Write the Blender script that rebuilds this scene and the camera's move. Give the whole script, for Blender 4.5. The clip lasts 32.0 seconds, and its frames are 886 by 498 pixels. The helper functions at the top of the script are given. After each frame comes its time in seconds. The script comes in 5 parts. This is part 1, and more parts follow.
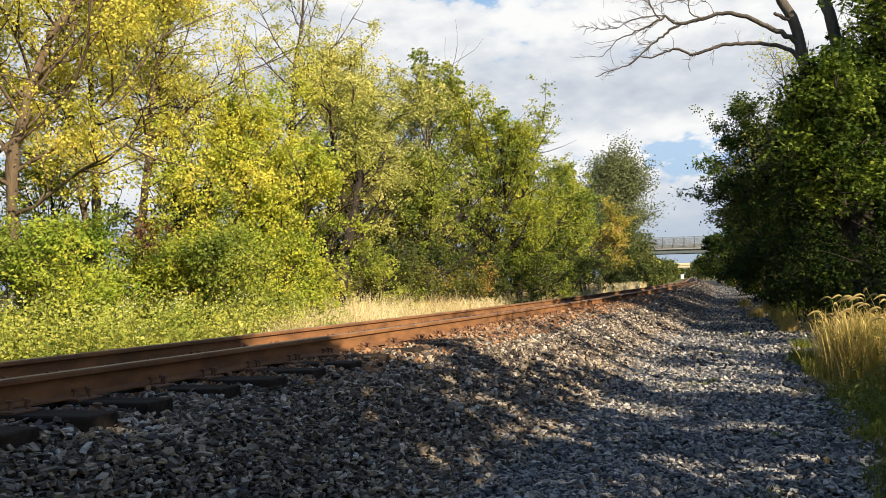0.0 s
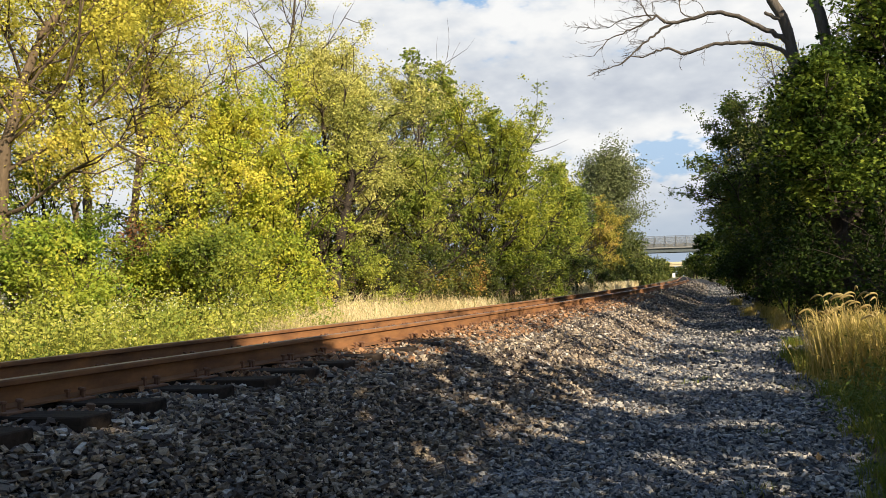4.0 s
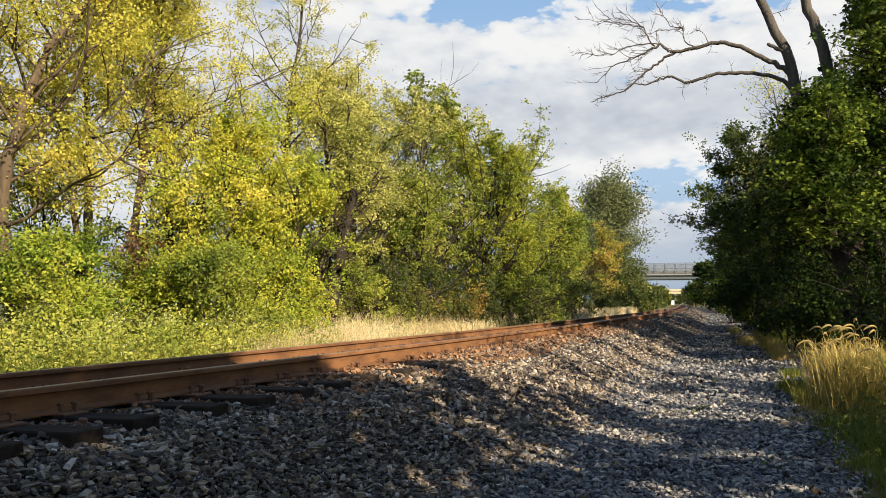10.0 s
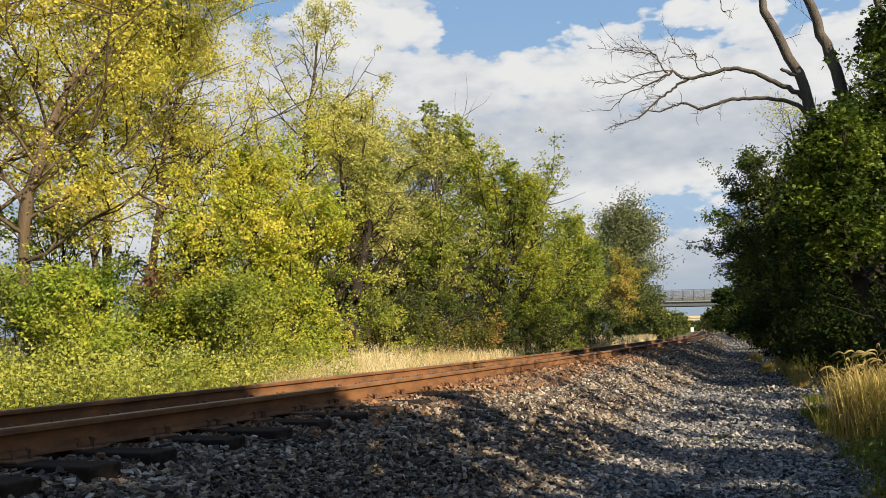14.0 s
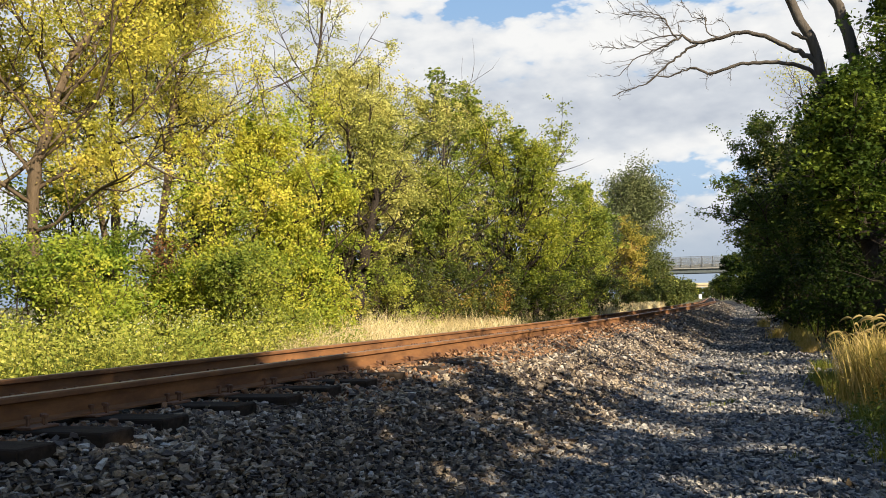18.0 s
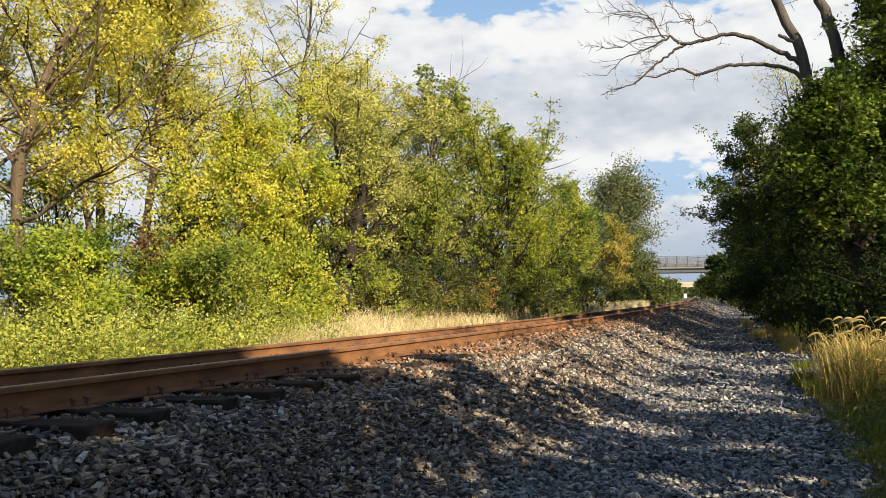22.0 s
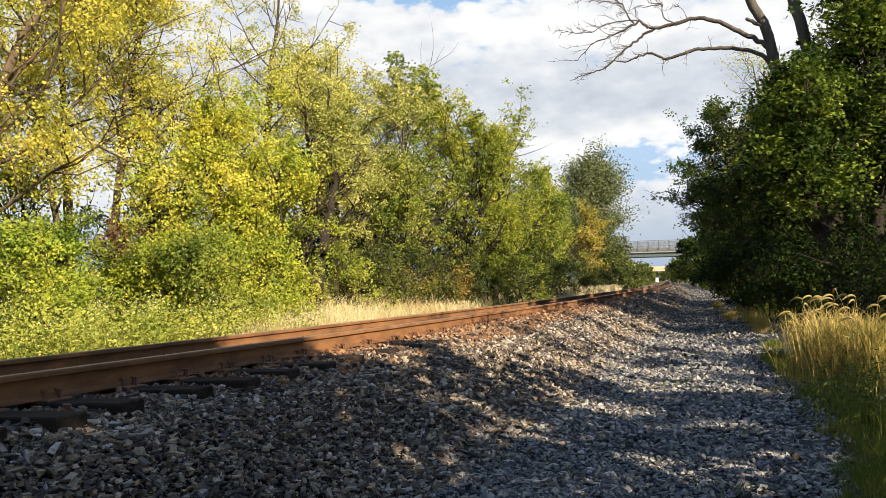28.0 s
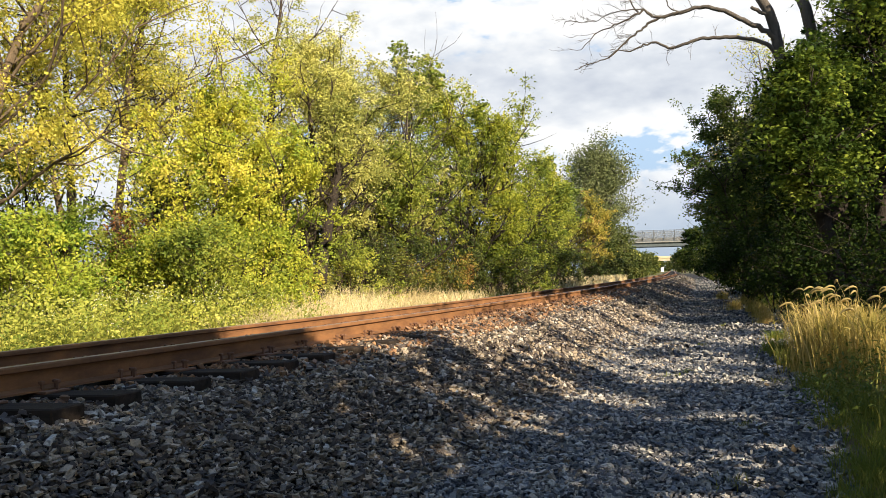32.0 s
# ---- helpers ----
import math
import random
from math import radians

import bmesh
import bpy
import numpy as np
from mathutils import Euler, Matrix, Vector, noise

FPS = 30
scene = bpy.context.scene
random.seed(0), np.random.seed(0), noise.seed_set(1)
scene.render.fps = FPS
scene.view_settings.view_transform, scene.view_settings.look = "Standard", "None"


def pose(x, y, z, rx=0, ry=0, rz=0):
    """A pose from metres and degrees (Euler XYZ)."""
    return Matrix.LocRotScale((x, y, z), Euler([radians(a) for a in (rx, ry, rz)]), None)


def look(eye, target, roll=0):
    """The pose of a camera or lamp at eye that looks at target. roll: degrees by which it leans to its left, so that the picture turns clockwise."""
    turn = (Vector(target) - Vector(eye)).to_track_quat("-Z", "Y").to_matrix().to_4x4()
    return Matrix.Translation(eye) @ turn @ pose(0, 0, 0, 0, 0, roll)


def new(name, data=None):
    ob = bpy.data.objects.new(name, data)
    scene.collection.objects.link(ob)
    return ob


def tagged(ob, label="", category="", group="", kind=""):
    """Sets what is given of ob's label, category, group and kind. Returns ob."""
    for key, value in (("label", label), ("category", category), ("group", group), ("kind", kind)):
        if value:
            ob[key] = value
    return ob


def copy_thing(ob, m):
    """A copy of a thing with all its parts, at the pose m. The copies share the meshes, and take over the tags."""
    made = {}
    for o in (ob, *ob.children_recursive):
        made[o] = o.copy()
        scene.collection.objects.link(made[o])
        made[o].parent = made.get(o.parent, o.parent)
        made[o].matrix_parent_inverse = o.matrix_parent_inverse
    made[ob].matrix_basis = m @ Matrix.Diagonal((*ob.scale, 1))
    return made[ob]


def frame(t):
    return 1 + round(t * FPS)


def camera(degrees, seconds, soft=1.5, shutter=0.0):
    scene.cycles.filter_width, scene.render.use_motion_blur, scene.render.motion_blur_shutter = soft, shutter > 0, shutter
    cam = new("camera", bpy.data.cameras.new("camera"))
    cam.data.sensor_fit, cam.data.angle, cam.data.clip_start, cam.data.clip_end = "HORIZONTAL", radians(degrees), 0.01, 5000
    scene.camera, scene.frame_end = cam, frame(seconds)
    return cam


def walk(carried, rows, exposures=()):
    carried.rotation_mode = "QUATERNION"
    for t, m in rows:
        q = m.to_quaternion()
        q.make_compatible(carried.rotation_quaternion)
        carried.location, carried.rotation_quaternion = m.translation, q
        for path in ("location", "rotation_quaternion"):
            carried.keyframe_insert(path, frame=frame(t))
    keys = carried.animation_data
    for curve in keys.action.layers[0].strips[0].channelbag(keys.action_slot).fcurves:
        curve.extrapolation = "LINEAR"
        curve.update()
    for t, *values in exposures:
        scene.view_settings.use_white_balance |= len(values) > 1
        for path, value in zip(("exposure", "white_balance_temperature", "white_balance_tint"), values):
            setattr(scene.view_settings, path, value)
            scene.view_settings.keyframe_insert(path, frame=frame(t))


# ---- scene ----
cam = camera(56.0, 32.0, soft=0.7)
# seconds, eye, heading, tilt and lean of the hand-held camera
PATH = [
    (0, 0.009, -0.004, 1.350, 22.36, 2.24, -1.12),
    (0.5, 0.009, 0.005, 1.347, 22.26, 2.02, -0.96),
    (1, 0.012, -0.003, 1.344, 22.31, 1.85, -0.96),
    (1.5, 0.013, -0.010, 1.342, 22.26, 1.79, -1.12),
    (2, 0.009, -0.018, 1.341, 21.98, 1.90, -1.31),
    (2.5, -0.000, -0.014, 1.347, 21.77, 1.88, -1.38),
    (3, 0.008, -0.017, 1.346, 21.86, 2.01, -1.36),
    (3.5, 0.005, -0.017, 1.348, 21.87, 2.10, -1.35),
    (5.5, 0.006, -0.015, 1.349, 21.40, 2.65, -1.16),
    (6, 0.005, -0.007, 1.345, 21.29, 2.79, -1.11),
    (6.5, 0.013, -0.009, 1.347, 21.32, 2.84, -0.86),
    (7, 0.007, -0.008, 1.347, 21.33, 2.95, -0.66),
    (7.5, 0.004, -0.012, 1.344, 21.40, 3.11, -0.44),
    (8, -0.001, -0.008, 1.345, 21.50, 3.22, -0.28),
    (8.5, -0.005, -0.001, 1.349, 21.60, 3.25, -0.06),
    (9, -0.000, 0.000, 1.350, 21.67, 3.38, 0.00),
    (9.5, 0.005, -0.003, 1.353, 21.72, 3.49, 0.07),
    (10, 0.005, -0.004, 1.354, 21.79, 3.68, 0.11),
    (10.5, 0.003, -0.006, 1.356, 21.81, 3.84, 0.11),
    (11, 0.012, -0.009, 1.346, 21.86, 3.96, 0.09),
    (11.5, 0.025, -0.021, 1.353, 21.80, 4.19, 0.07),
    (12, 0.040, -0.039, 1.348, 22.08, 4.90, 0.04),
    (12.5, 0.045, -0.040, 1.350, 22.66, 5.37, 0.03),
    (13, 0.038, -0.030, 1.356, 23.03, 5.71, -0.09),
    (13.5, 0.023, -0.027, 1.361, 23.20, 6.08, -0.32),
    (14, 0.011, -0.001, 1.357, 22.91, 5.71, -0.58),
    (14.5, 0.003, 0.000, 1.356, 22.68, 5.46, -0.70),
    (16.5, 0.035, 0.002, 1.357, 23.09, 4.27, -0.81),
    (17, 0.027, 0.005, 1.354, 23.47, 3.89, -0.95),
    (17.5, 0.018, -0.002, 1.346, 23.66, 3.68, -1.04),
    (18, 0.009, 0.001, 1.344, 23.47, 3.55, -0.88),
    (18.5, 0.005, 0.000, 1.341, 23.23, 3.48, -0.72),
    (19, 0.012, -0.001, 1.342, 22.94, 3.36, -0.51),
    (19.5, 0.015, -0.001, 1.341, 22.77, 3.14, -0.39),
    (20, 0.027, -0.024, 1.342, 22.63, 3.07, -0.33),
    (20.5, 0.035, -0.025, 1.343, 22.87, 3.12, -0.28),
    (21, 0.037, -0.027, 1.345, 22.96, 3.17, -0.17),
    (21.5, 0.038, -0.021, 1.344, 22.80, 3.17, -0.16),
    (22, 0.037, -0.015, 1.349, 22.57, 3.30, -0.19),
    (22.5, 0.034, -0.013, 1.350, 22.33, 3.42, -0.21),
    (23, 0.026, -0.008, 1.339, 22.18, 3.67, -0.38),
    (23.5, 0.025, -0.012, 1.342, 22.10, 3.62, -0.57),
    (24, 0.022, -0.010, 1.343, 22.05, 3.51, -0.72),
    (24.5, 0.027, -0.013, 1.339, 22.00, 3.48, -0.85),
    (25, 0.030, -0.011, 1.334, 21.92, 3.37, -0.92),
    (25.5, 0.033, -0.010, 1.335, 21.88, 3.36, -1.03),
    (27.5, 0.025, -0.010, 1.324, 21.09, 2.75, -1.28),
    (28, 0.027, -0.004, 1.322, 20.74, 2.46, -1.22),
    (28.5, 0.033, -0.004, 1.329, 20.49, 2.22, -1.32),
    (29, 0.035, -0.000, 1.327, 20.41, 2.29, -1.29),
    (29.5, 0.035, -0.008, 1.321, 20.38, 2.22, -1.18),
    (30, 0.020, -0.006, 1.325, 20.16, 2.10, -1.17),
    (30.5, 0.023, -0.005, 1.323, 20.32, 2.05, -1.33),
    (31, 0.024, 0.003, 1.320, 20.38, 1.93, -1.43),
    (31.5, 0.040, 0.003, 1.329, 20.52, 1.64, -1.35),
    (32, 0.073, 0.019, 1.336, 21.11, 1.76, -1.21),
]
walk(cam, [(t, pose(x, y, z, 90 + tilt, 0, head) @ pose(0, 0, 0, 0, 0, lean)) for t, x, y, z, head, tilt, lean in PATH],
     exposures=[(0, 1.1), (9, 1.0), (11.5, 0.96), (13, 0.82), (14.5, 0.84), (17, 0.98), (19, 1.05), (25, 1.03), (28, 1.17), (32, 1.25)])

# ---- light ----
SUN_AZ, SUN_EL = radians(-34.0), radians(27.0)      # towards the sun, counted from +x
world = bpy.data.worlds.new("sky")
scene.world = world
world.use_nodes = True
wn = world.node_tree.nodes
sky = wn.new("ShaderNodeTexSky")
sky.sky_type, sky.sun_disc = "NISHITA", False
sky.sun_elevation, sky.sun_rotation = SUN_EL, radians(90) - SUN_AZ
sky.air_density, sky.dust_density, sky.ozone_density = 1.0, 0.6, 1.5
world.node_tree.links.new(sky.outputs[0], wn["Background"].inputs[0])
wn["Background"].inputs[1].default_value = 0.076
sun = new("sun", bpy.data.lights.new("sun", "SUN"))
sun.data.energy, sun.data.angle, sun.data.color = 5.0, radians(0.55), (1.0, 0.855, 0.63)
sun.matrix_world = look((30 * math.cos(SUN_AZ), 30 * math.sin(SUN_AZ), 30 * math.tan(SUN_EL)), (0, 0, 0))


# ---- materials ----
class Nodes:
    """A node material, written step by step."""

    def __init__(self, name):
        self.m = bpy.data.materials.new(name)
        self.m.use_nodes = True
        self.t = self.m.node_tree
        self.n = self.t.nodes
        self.b = self.n["Principled BSDF"]
        self.out = self.n["Material Output"]

    def node(self, kind, **inputs):
        nd = self.n.new(kind)
        for k, v in inputs.items():
            self.put(nd, k, v)
        return nd

    def put(self, nd, k, v):
        sock = nd.inputs[k.replace("_", " ")] if not k.isdigit() else nd.inputs[int(k)]
        if isinstance(v, bpy.types.NodeSocket):
            self.t.links.new(v, sock)
        else:
            sock.default_value = v

    def coords(self, kind="Object"):
        return self.n.new("ShaderNodeTexCoord").outputs[kind]

    def noise(self, scale, detail=4.0, rough=0.6, vec=None, stretch=None):
        vec = vec or self.coords()
        if stretch:
            mp = self.node("ShaderNodeMapping", Vector=vec, Scale=stretch)
            vec = mp.outputs[0]
        return self.node("ShaderNodeTexNoise", Vector=vec, Scale=scale, Detail=detail, Roughness=rough).outputs[0]

    def ramp(self, fac, stops):
        r = self.node("ShaderNodeValToRGB", Fac=fac)
        while len(r.color_ramp.elements) < len(stops):
            r.color_ramp.elements.new(0.5)
        for e, (p, c) in zip(r.color_ramp.elements, stops):
            e.position, e.color = p, (*c, 1.0)
        return r.outputs[0]

    def mix(self, fac, a, b, blend="MIX"):
        x = self.n.new("ShaderNodeMix")
        x.data_type, x.blend_type = "RGBA", blend
        for s, v in ((x.inputs[0], fac), (x.inputs[6], a), (x.inputs[7], b)):
            if isinstance(v, bpy.types.NodeSocket):
                self.t.links.new(v, s)
            else:
                s.default_value = (*v, 1.0) if isinstance(v, tuple) and len(v) == 3 else v
        return x.outputs[2]

    def math(self, op, a, b=0.0):
        x = self.n.new("ShaderNodeMath")
        x.operation = op
        for s, v in zip(x.inputs, (a, b)):
            if isinstance(v, bpy.types.NodeSocket):
                self.t.links.new(v, s)
            else:
                s.default_value = v
        return x.outputs[0]

    def island(self):
        return self.n.new("ShaderNodeNewGeometry").outputs["Random Per Island"]

    def per_object(self):
        return self.n.new("ShaderNodeObjectInfo").outputs["Random"]

    def bump(self, height, strength, dist=0.02):
        b = self.node("ShaderNodeBump", Height=height, Strength=strength, Distance=dist)
        self.t.links.new(b.outputs[0], self.b.inputs["Normal"])

    def done(self, color=None, rough=0.8, metal=0.0, spec=0.5):
        if color is not None:
            self.put(self.b, "Base Color", color if isinstance(color, bpy.types.NodeSocket) else (*color, 1.0))
        self.put(self.b, "Roughness", rough)
        self.put(self.b, "Metallic", metal)
        self.put(self.b, "Specular IOR Level", spec)
        return self.m


def leaf_material(name, stops, through_light=0.35, rough=0.5, patch=0.7, spec=0.16):
    """Leaves: colour leaf by leaf and patch by patch, and light that comes through."""
    k = Nodes(name)
    spots = k.noise(patch, 2.0)
    spots = k.math("MULTIPLY", k.math("SUBTRACT", spots, 0.5), 1.9)
    tree = k.math("MULTIPLY", k.math("SUBTRACT", k.per_object(), 0.5), 0.25)
    f = k.math("ADD", k.math("ADD", k.math("ADD", k.math("MULTIPLY", k.island(), 0.36), 0.32), spots), tree)
    c = k.ramp(f, stops)
    k.done(c, rough, 0.0, spec)
    tr = k.node("ShaderNodeBsdfTranslucent", Color=c)
    ms = k.node("ShaderNodeMixShader", Fac=through_light)
    k.t.links.new(k.b.outputs[0], ms.inputs[1])
    k.t.links.new(tr.outputs[0], ms.inputs[2])
    k.t.links.new(ms.outputs[0], k.out.inputs[0])
    return k.m


def bark_material(name, a, b, scale=9.0):
    k = Nodes(name)
    n = k.noise(scale, 6.0, 0.75, stretch=(1, 1, 0.22))
    k.bump(n, 1.0, 0.05)
    return k.done(k.mix(k.noise(1.3), k.ramp(n, [(0.3, a), (0.7, b)]), a), 0.9, 0, 0.2)


def stone_material(name, stops, rust=0.0):
    k = Nodes(name)
    c = k.ramp(k.island(), stops)
    n = k.noise(75.0, 5.0, 0.75)
    c = k.mix(k.ramp(n, [(0.46, (0, 0, 0)), (0.72, (0.7, 0.7, 0.7))]), c, (0.03, 0.03, 0.033))
    if rust:
        c = k.mix(k.math("MULTIPLY", k.noise(2.0), rust), c, (0.20, 0.10, 0.05))
    k.bump(n, 0.9, 0.006)
    return k.done(c, 0.62, 0, 0.45)


M_LEAF_YELLOW = leaf_material("leaf yellow green", [(0.0, (0.21, 0.25, 0.045)), (0.35, (0.42, 0.415, 0.065)), (0.7, (0.62, 0.54, 0.09)), (1.0, (0.73, 0.61, 0.14))], 0.46)
M_LEAF_LIME = leaf_material("leaf lime", [(0.0, (0.12, 0.22, 0.03)), (0.4, (0.31, 0.37, 0.045)), (0.75, (0.52, 0.50, 0.065)), (1.0, (0.66, 0.56, 0.095))], 0.42)
M_LEAF_OLIVE = leaf_material("leaf olive", [(0.0, (0.16, 0.19, 0.045)), (0.5, (0.44, 0.435, 0.11)), (1.0, (0.68, 0.61, 0.22))], 0.40)
M_LEAF_GREEN = leaf_material("leaf green", [(0.0, (0.06, 0.105, 0.02)), (0.45, (0.21, 0.255, 0.04)), (0.8, (0.40, 0.41, 0.065)), (1.0, (0.53, 0.47, 0.10))], 0.40)
M_LEAF_MID = leaf_material("leaf mid green", [(0.0, (0.08, 0.12, 0.018)), (0.4, (0.26, 0.30, 0.036)), (0.75, (0.45, 0.44, 0.055)), (1.0, (0.57, 0.50, 0.10))], 0.40)
M_LEAF_RUST = leaf_material("leaf rusty", [(0.0, (0.09, 0.12, 0.02)), (0.45, (0.21, 0.20, 0.035)), (0.75, (0.32, 0.20, 0.06)), (1.0, (0.38, 0.17, 0.07))], 0.35)
# nearly black green: the shade inside the woods is put into the leaf colour
M_LEAF_DARK = leaf_material("leaf green with shade", [(0.0, (0.009, 0.020, 0.004)), (0.5, (0.026, 0.044, 0.008)), (1.0, (0.09, 0.105, 0.018))], 0.22, spec=0.05)
M_LEAF_DARKRUST = leaf_material("leaf dark turning", [(0.0, (0.03, 0.052, 0.012)), (0.45, (0.075, 0.11, 0.022)), (0.8, (0.15, 0.18, 0.038)), (1.0, (0.30, 0.18, 0.06))], 0.28, spec=0.12)
# dark to bright patches paint shaded gaps and sunlit sprays
M_LEAF_MAPLE = leaf_material("leaf maple lit and shaded", [(0.0, (0.008, 0.018, 0.004)), (0.45, (0.045, 0.078, 0.013)), (0.75, (0.19, 0.245, 0.033)), (1.0, (0.38, 0.39, 0.07))], 0.30, spec=0.08)
M_LEAF_GREY = leaf_material("leaf grey green", [(0.0, (0.06, 0.08, 0.034)), (1.0, (0.22, 0.24, 0.10))], 0.3)
M_LEAF_BROWN = leaf_material("leaf dull rust", [(0.0, (0.11, 0.13, 0.022)), (0.5, (0.32, 0.28, 0.05)), (0.8, (0.44, 0.32, 0.07)), (1.0, (0.42, 0.24, 0.08))], 0.3)
M_LEAF_DEEP = leaf_material("leaf deep green", [(0.0, (0.03, 0.05, 0.012)), (0.5, (0.08, 0.10, 0.024)), (1.0, (0.17, 0.17, 0.045))], 0.3)
M_LEAF_RED = leaf_material("leaf red brown", [(0.0, (0.11, 0.05, 0.018)), (1.0, (0.27, 0.11, 0.035))], 0.3)
M_DRY = leaf_material("dry grass", [(0.0, (0.54, 0.42, 0.21)), (0.5, (0.75, 0.62, 0.36)), (1.0, (0.88, 0.77, 0.52))], 0.35, patch=0.4)
M_GRASS = leaf_material("green grass", [(0.0, (0.08, 0.12, 0.02)), (0.5, (0.17, 0.19, 0.03)), (0.85, (0.33, 0.28, 0.07)), (1.0, (0.45, 0.36, 0.14))], 0.4)
M_CLUMP = leaf_material("yellowing grass", [(0.0, (0.15, 0.145, 0.035)), (0.35, (0.36, 0.295, 0.075)), (0.65, (0.56, 0.42, 0.15)), (1.0, (0.70, 0.54, 0.26))], 0.35, patch=2.5)
M_SEED = leaf_material("seed head", [(0.0, (0.34, 0.26, 0.10)), (1.0, (0.55, 0.43, 0.19))], 0.35)
M_FLOWER = leaf_material("white flower", [(0.0, (0.62, 0.62, 0.52)), (1.0, (0.8, 0.8, 0.72))], 0.3)
M_WEED = leaf_material("weed leaf", [(0.0, (0.18, 0.245, 0.04)), (0.5, (0.42, 0.425, 0.08)), (1.0, (0.66, 0.60, 0.16))], 0.40, patch=0.9)
M_LITTER = leaf_material("leaf litter", [(0.0, (0.06, 0.045, 0.03)), (1.0, (0.20, 0.14, 0.07))], 0.1)
M_BARK = bark_material("bark brown", (0.035, 0.026, 0.019), (0.115, 0.085, 0.06))
M_BARK_DARK = bark_material("bark dark", (0.02, 0.016, 0.013), (0.06, 0.046, 0.036))
M_BARK_TAN = bark_material("bark tan", (0.075, 0.055, 0.036), (0.24, 0.175, 0.115))
M_BARK_GREY = bark_material("bark dead grey", (0.06, 0.05, 0.042), (0.19, 0.165, 0.14), 6.0)
M_PALE = bark_material("barkless wood", (0.42, 0.36, 0.28), (0.66, 0.58, 0.47), 7.0)
M_BALLAST = stone_material("ballast stone", [(0.0, (0.013, 0.013, 0.014)), (0.3, (0.065, 0.060, 0.057)), (0.6, (0.20, 0.166, 0.122)), (0.85, (0.42, 0.336, 0.228)), (1.0, (0.57, 0.545, 0.50))], 0.22)
M_RUSTY_STONE = stone_material("rust-stained stone", [(0.0, (0.07, 0.036, 0.018)), (0.5, (0.23, 0.115, 0.048)), (1.0, (0.42, 0.23, 0.105))], 0.5)
# darker stones tinted blue: the skylight in the shade is put into the colour
M_GRAVEL = stone_material("path gravel", [(0.0, (0.018, 0.021, 0.027)), (0.35, (0.105, 0.117, 0.142)), (0.7, (0.30, 0.29, 0.268)), (1.0, (0.50, 0.465, 0.41))], 0.08)


def rust_material(name, a, b, rough, metal):
    k = Nodes(name)
    n = k.noise(7.0, 6.0, 0.65, stretch=(1, 0.35, 1))
    c = k.ramp(n, [(0.3, a), (0.7, b)])
    f = k.noise(45.0, 4.0, 0.7)
    c = k.mix(k.math("MULTIPLY", f, 0.45), c, (0.07, 0.035, 0.02))
    k.bump(f, 0.25, 0.003)
    return k.done(c, rough, metal)


M_RAIL = rust_material("rail rust", (0.10, 0.040, 0.013), (0.30, 0.135, 0.044), 0.8, 0.0)
M_RAIL_TOP = rust_material("rail running surface", (0.30, 0.21, 0.16), (0.42, 0.31, 0.24), 0.42, 0.35)
M_PLATE = rust_material("tie plate rust", (0.14, 0.065, 0.035), (0.24, 0.125, 0.07), 0.8, 0.05)
M_SPIKE = rust_material("spike rust", (0.13, 0.06, 0.035), (0.24, 0.12, 0.06), 0.8, 0.1)


def tie_material():
    k = Nodes("creosoted timber")
    n = k.noise(14.0, 6.0, 0.7, stretch=(0.12, 1, 1))
    c = k.ramp(n, [(0.3, (0.012, 0.010, 0.009)), (0.75, (0.06, 0.046, 0.036))])
    c = k.mix(k.math("MULTIPLY", k.per_object(), 0.25), c, (0.06, 0.042, 0.03))
    k.bump(n, 0.8, 0.01)
    return k.done(c, 0.95, 0, 0.08)


M_TIE = tie_material()


def ground_material():
    """Earth, litter and fine gravel of the ground sheet."""
    k = Nodes("ground")
    fine = k.noise(38.0, 6.0, 0.75)
    big = k.noise(0.35, 3.0)
    earth = k.ramp(fine, [(0.3, (0.055, 0.045, 0.03)), (0.55, (0.12, 0.10, 0.06)), (0.75, (0.20, 0.17, 0.09))])
    green = k.ramp(fine, [(0.3, (0.05, 0.07, 0.02)), (0.7, (0.16, 0.16, 0.05))])
    k.bump(fine, 0.8, 0.03)
    return k.done(k.mix(k.ramp(big, [(0.4, (0, 0, 0)), (0.6, (1, 1, 1))]), earth, green), 0.95, 0, 0.2)


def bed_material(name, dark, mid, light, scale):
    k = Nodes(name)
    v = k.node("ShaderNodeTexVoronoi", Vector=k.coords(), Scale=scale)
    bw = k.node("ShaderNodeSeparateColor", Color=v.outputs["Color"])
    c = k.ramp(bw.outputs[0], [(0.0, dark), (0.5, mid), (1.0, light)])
    # dark cell rims put the shade between stones into the colour
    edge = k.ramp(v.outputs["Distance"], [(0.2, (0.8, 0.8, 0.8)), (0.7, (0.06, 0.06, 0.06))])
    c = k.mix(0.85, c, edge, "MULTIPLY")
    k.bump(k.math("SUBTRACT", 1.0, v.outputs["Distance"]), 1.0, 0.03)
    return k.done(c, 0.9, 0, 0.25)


M_GROUND = ground_material()
# almost black, so gaps under the loose stones read as deep shade
M_BED = bed_material("ballast bed gap shade", (0.006, 0.006, 0.006), (0.02, 0.019, 0.018), (0.06, 0.055, 0.048), 40.0)
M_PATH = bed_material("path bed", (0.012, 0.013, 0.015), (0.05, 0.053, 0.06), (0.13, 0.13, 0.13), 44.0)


def plain_material(name, a, b, rough, metal=0.0, scale=3.0):
    k = Nodes(name)
    n = k.noise(scale, 5.0, 0.65)
    k.bump(n, 0.2, 0.01)
    return k.done(k.ramp(n, [(0.35, a), (0.65, b)]), rough, metal)


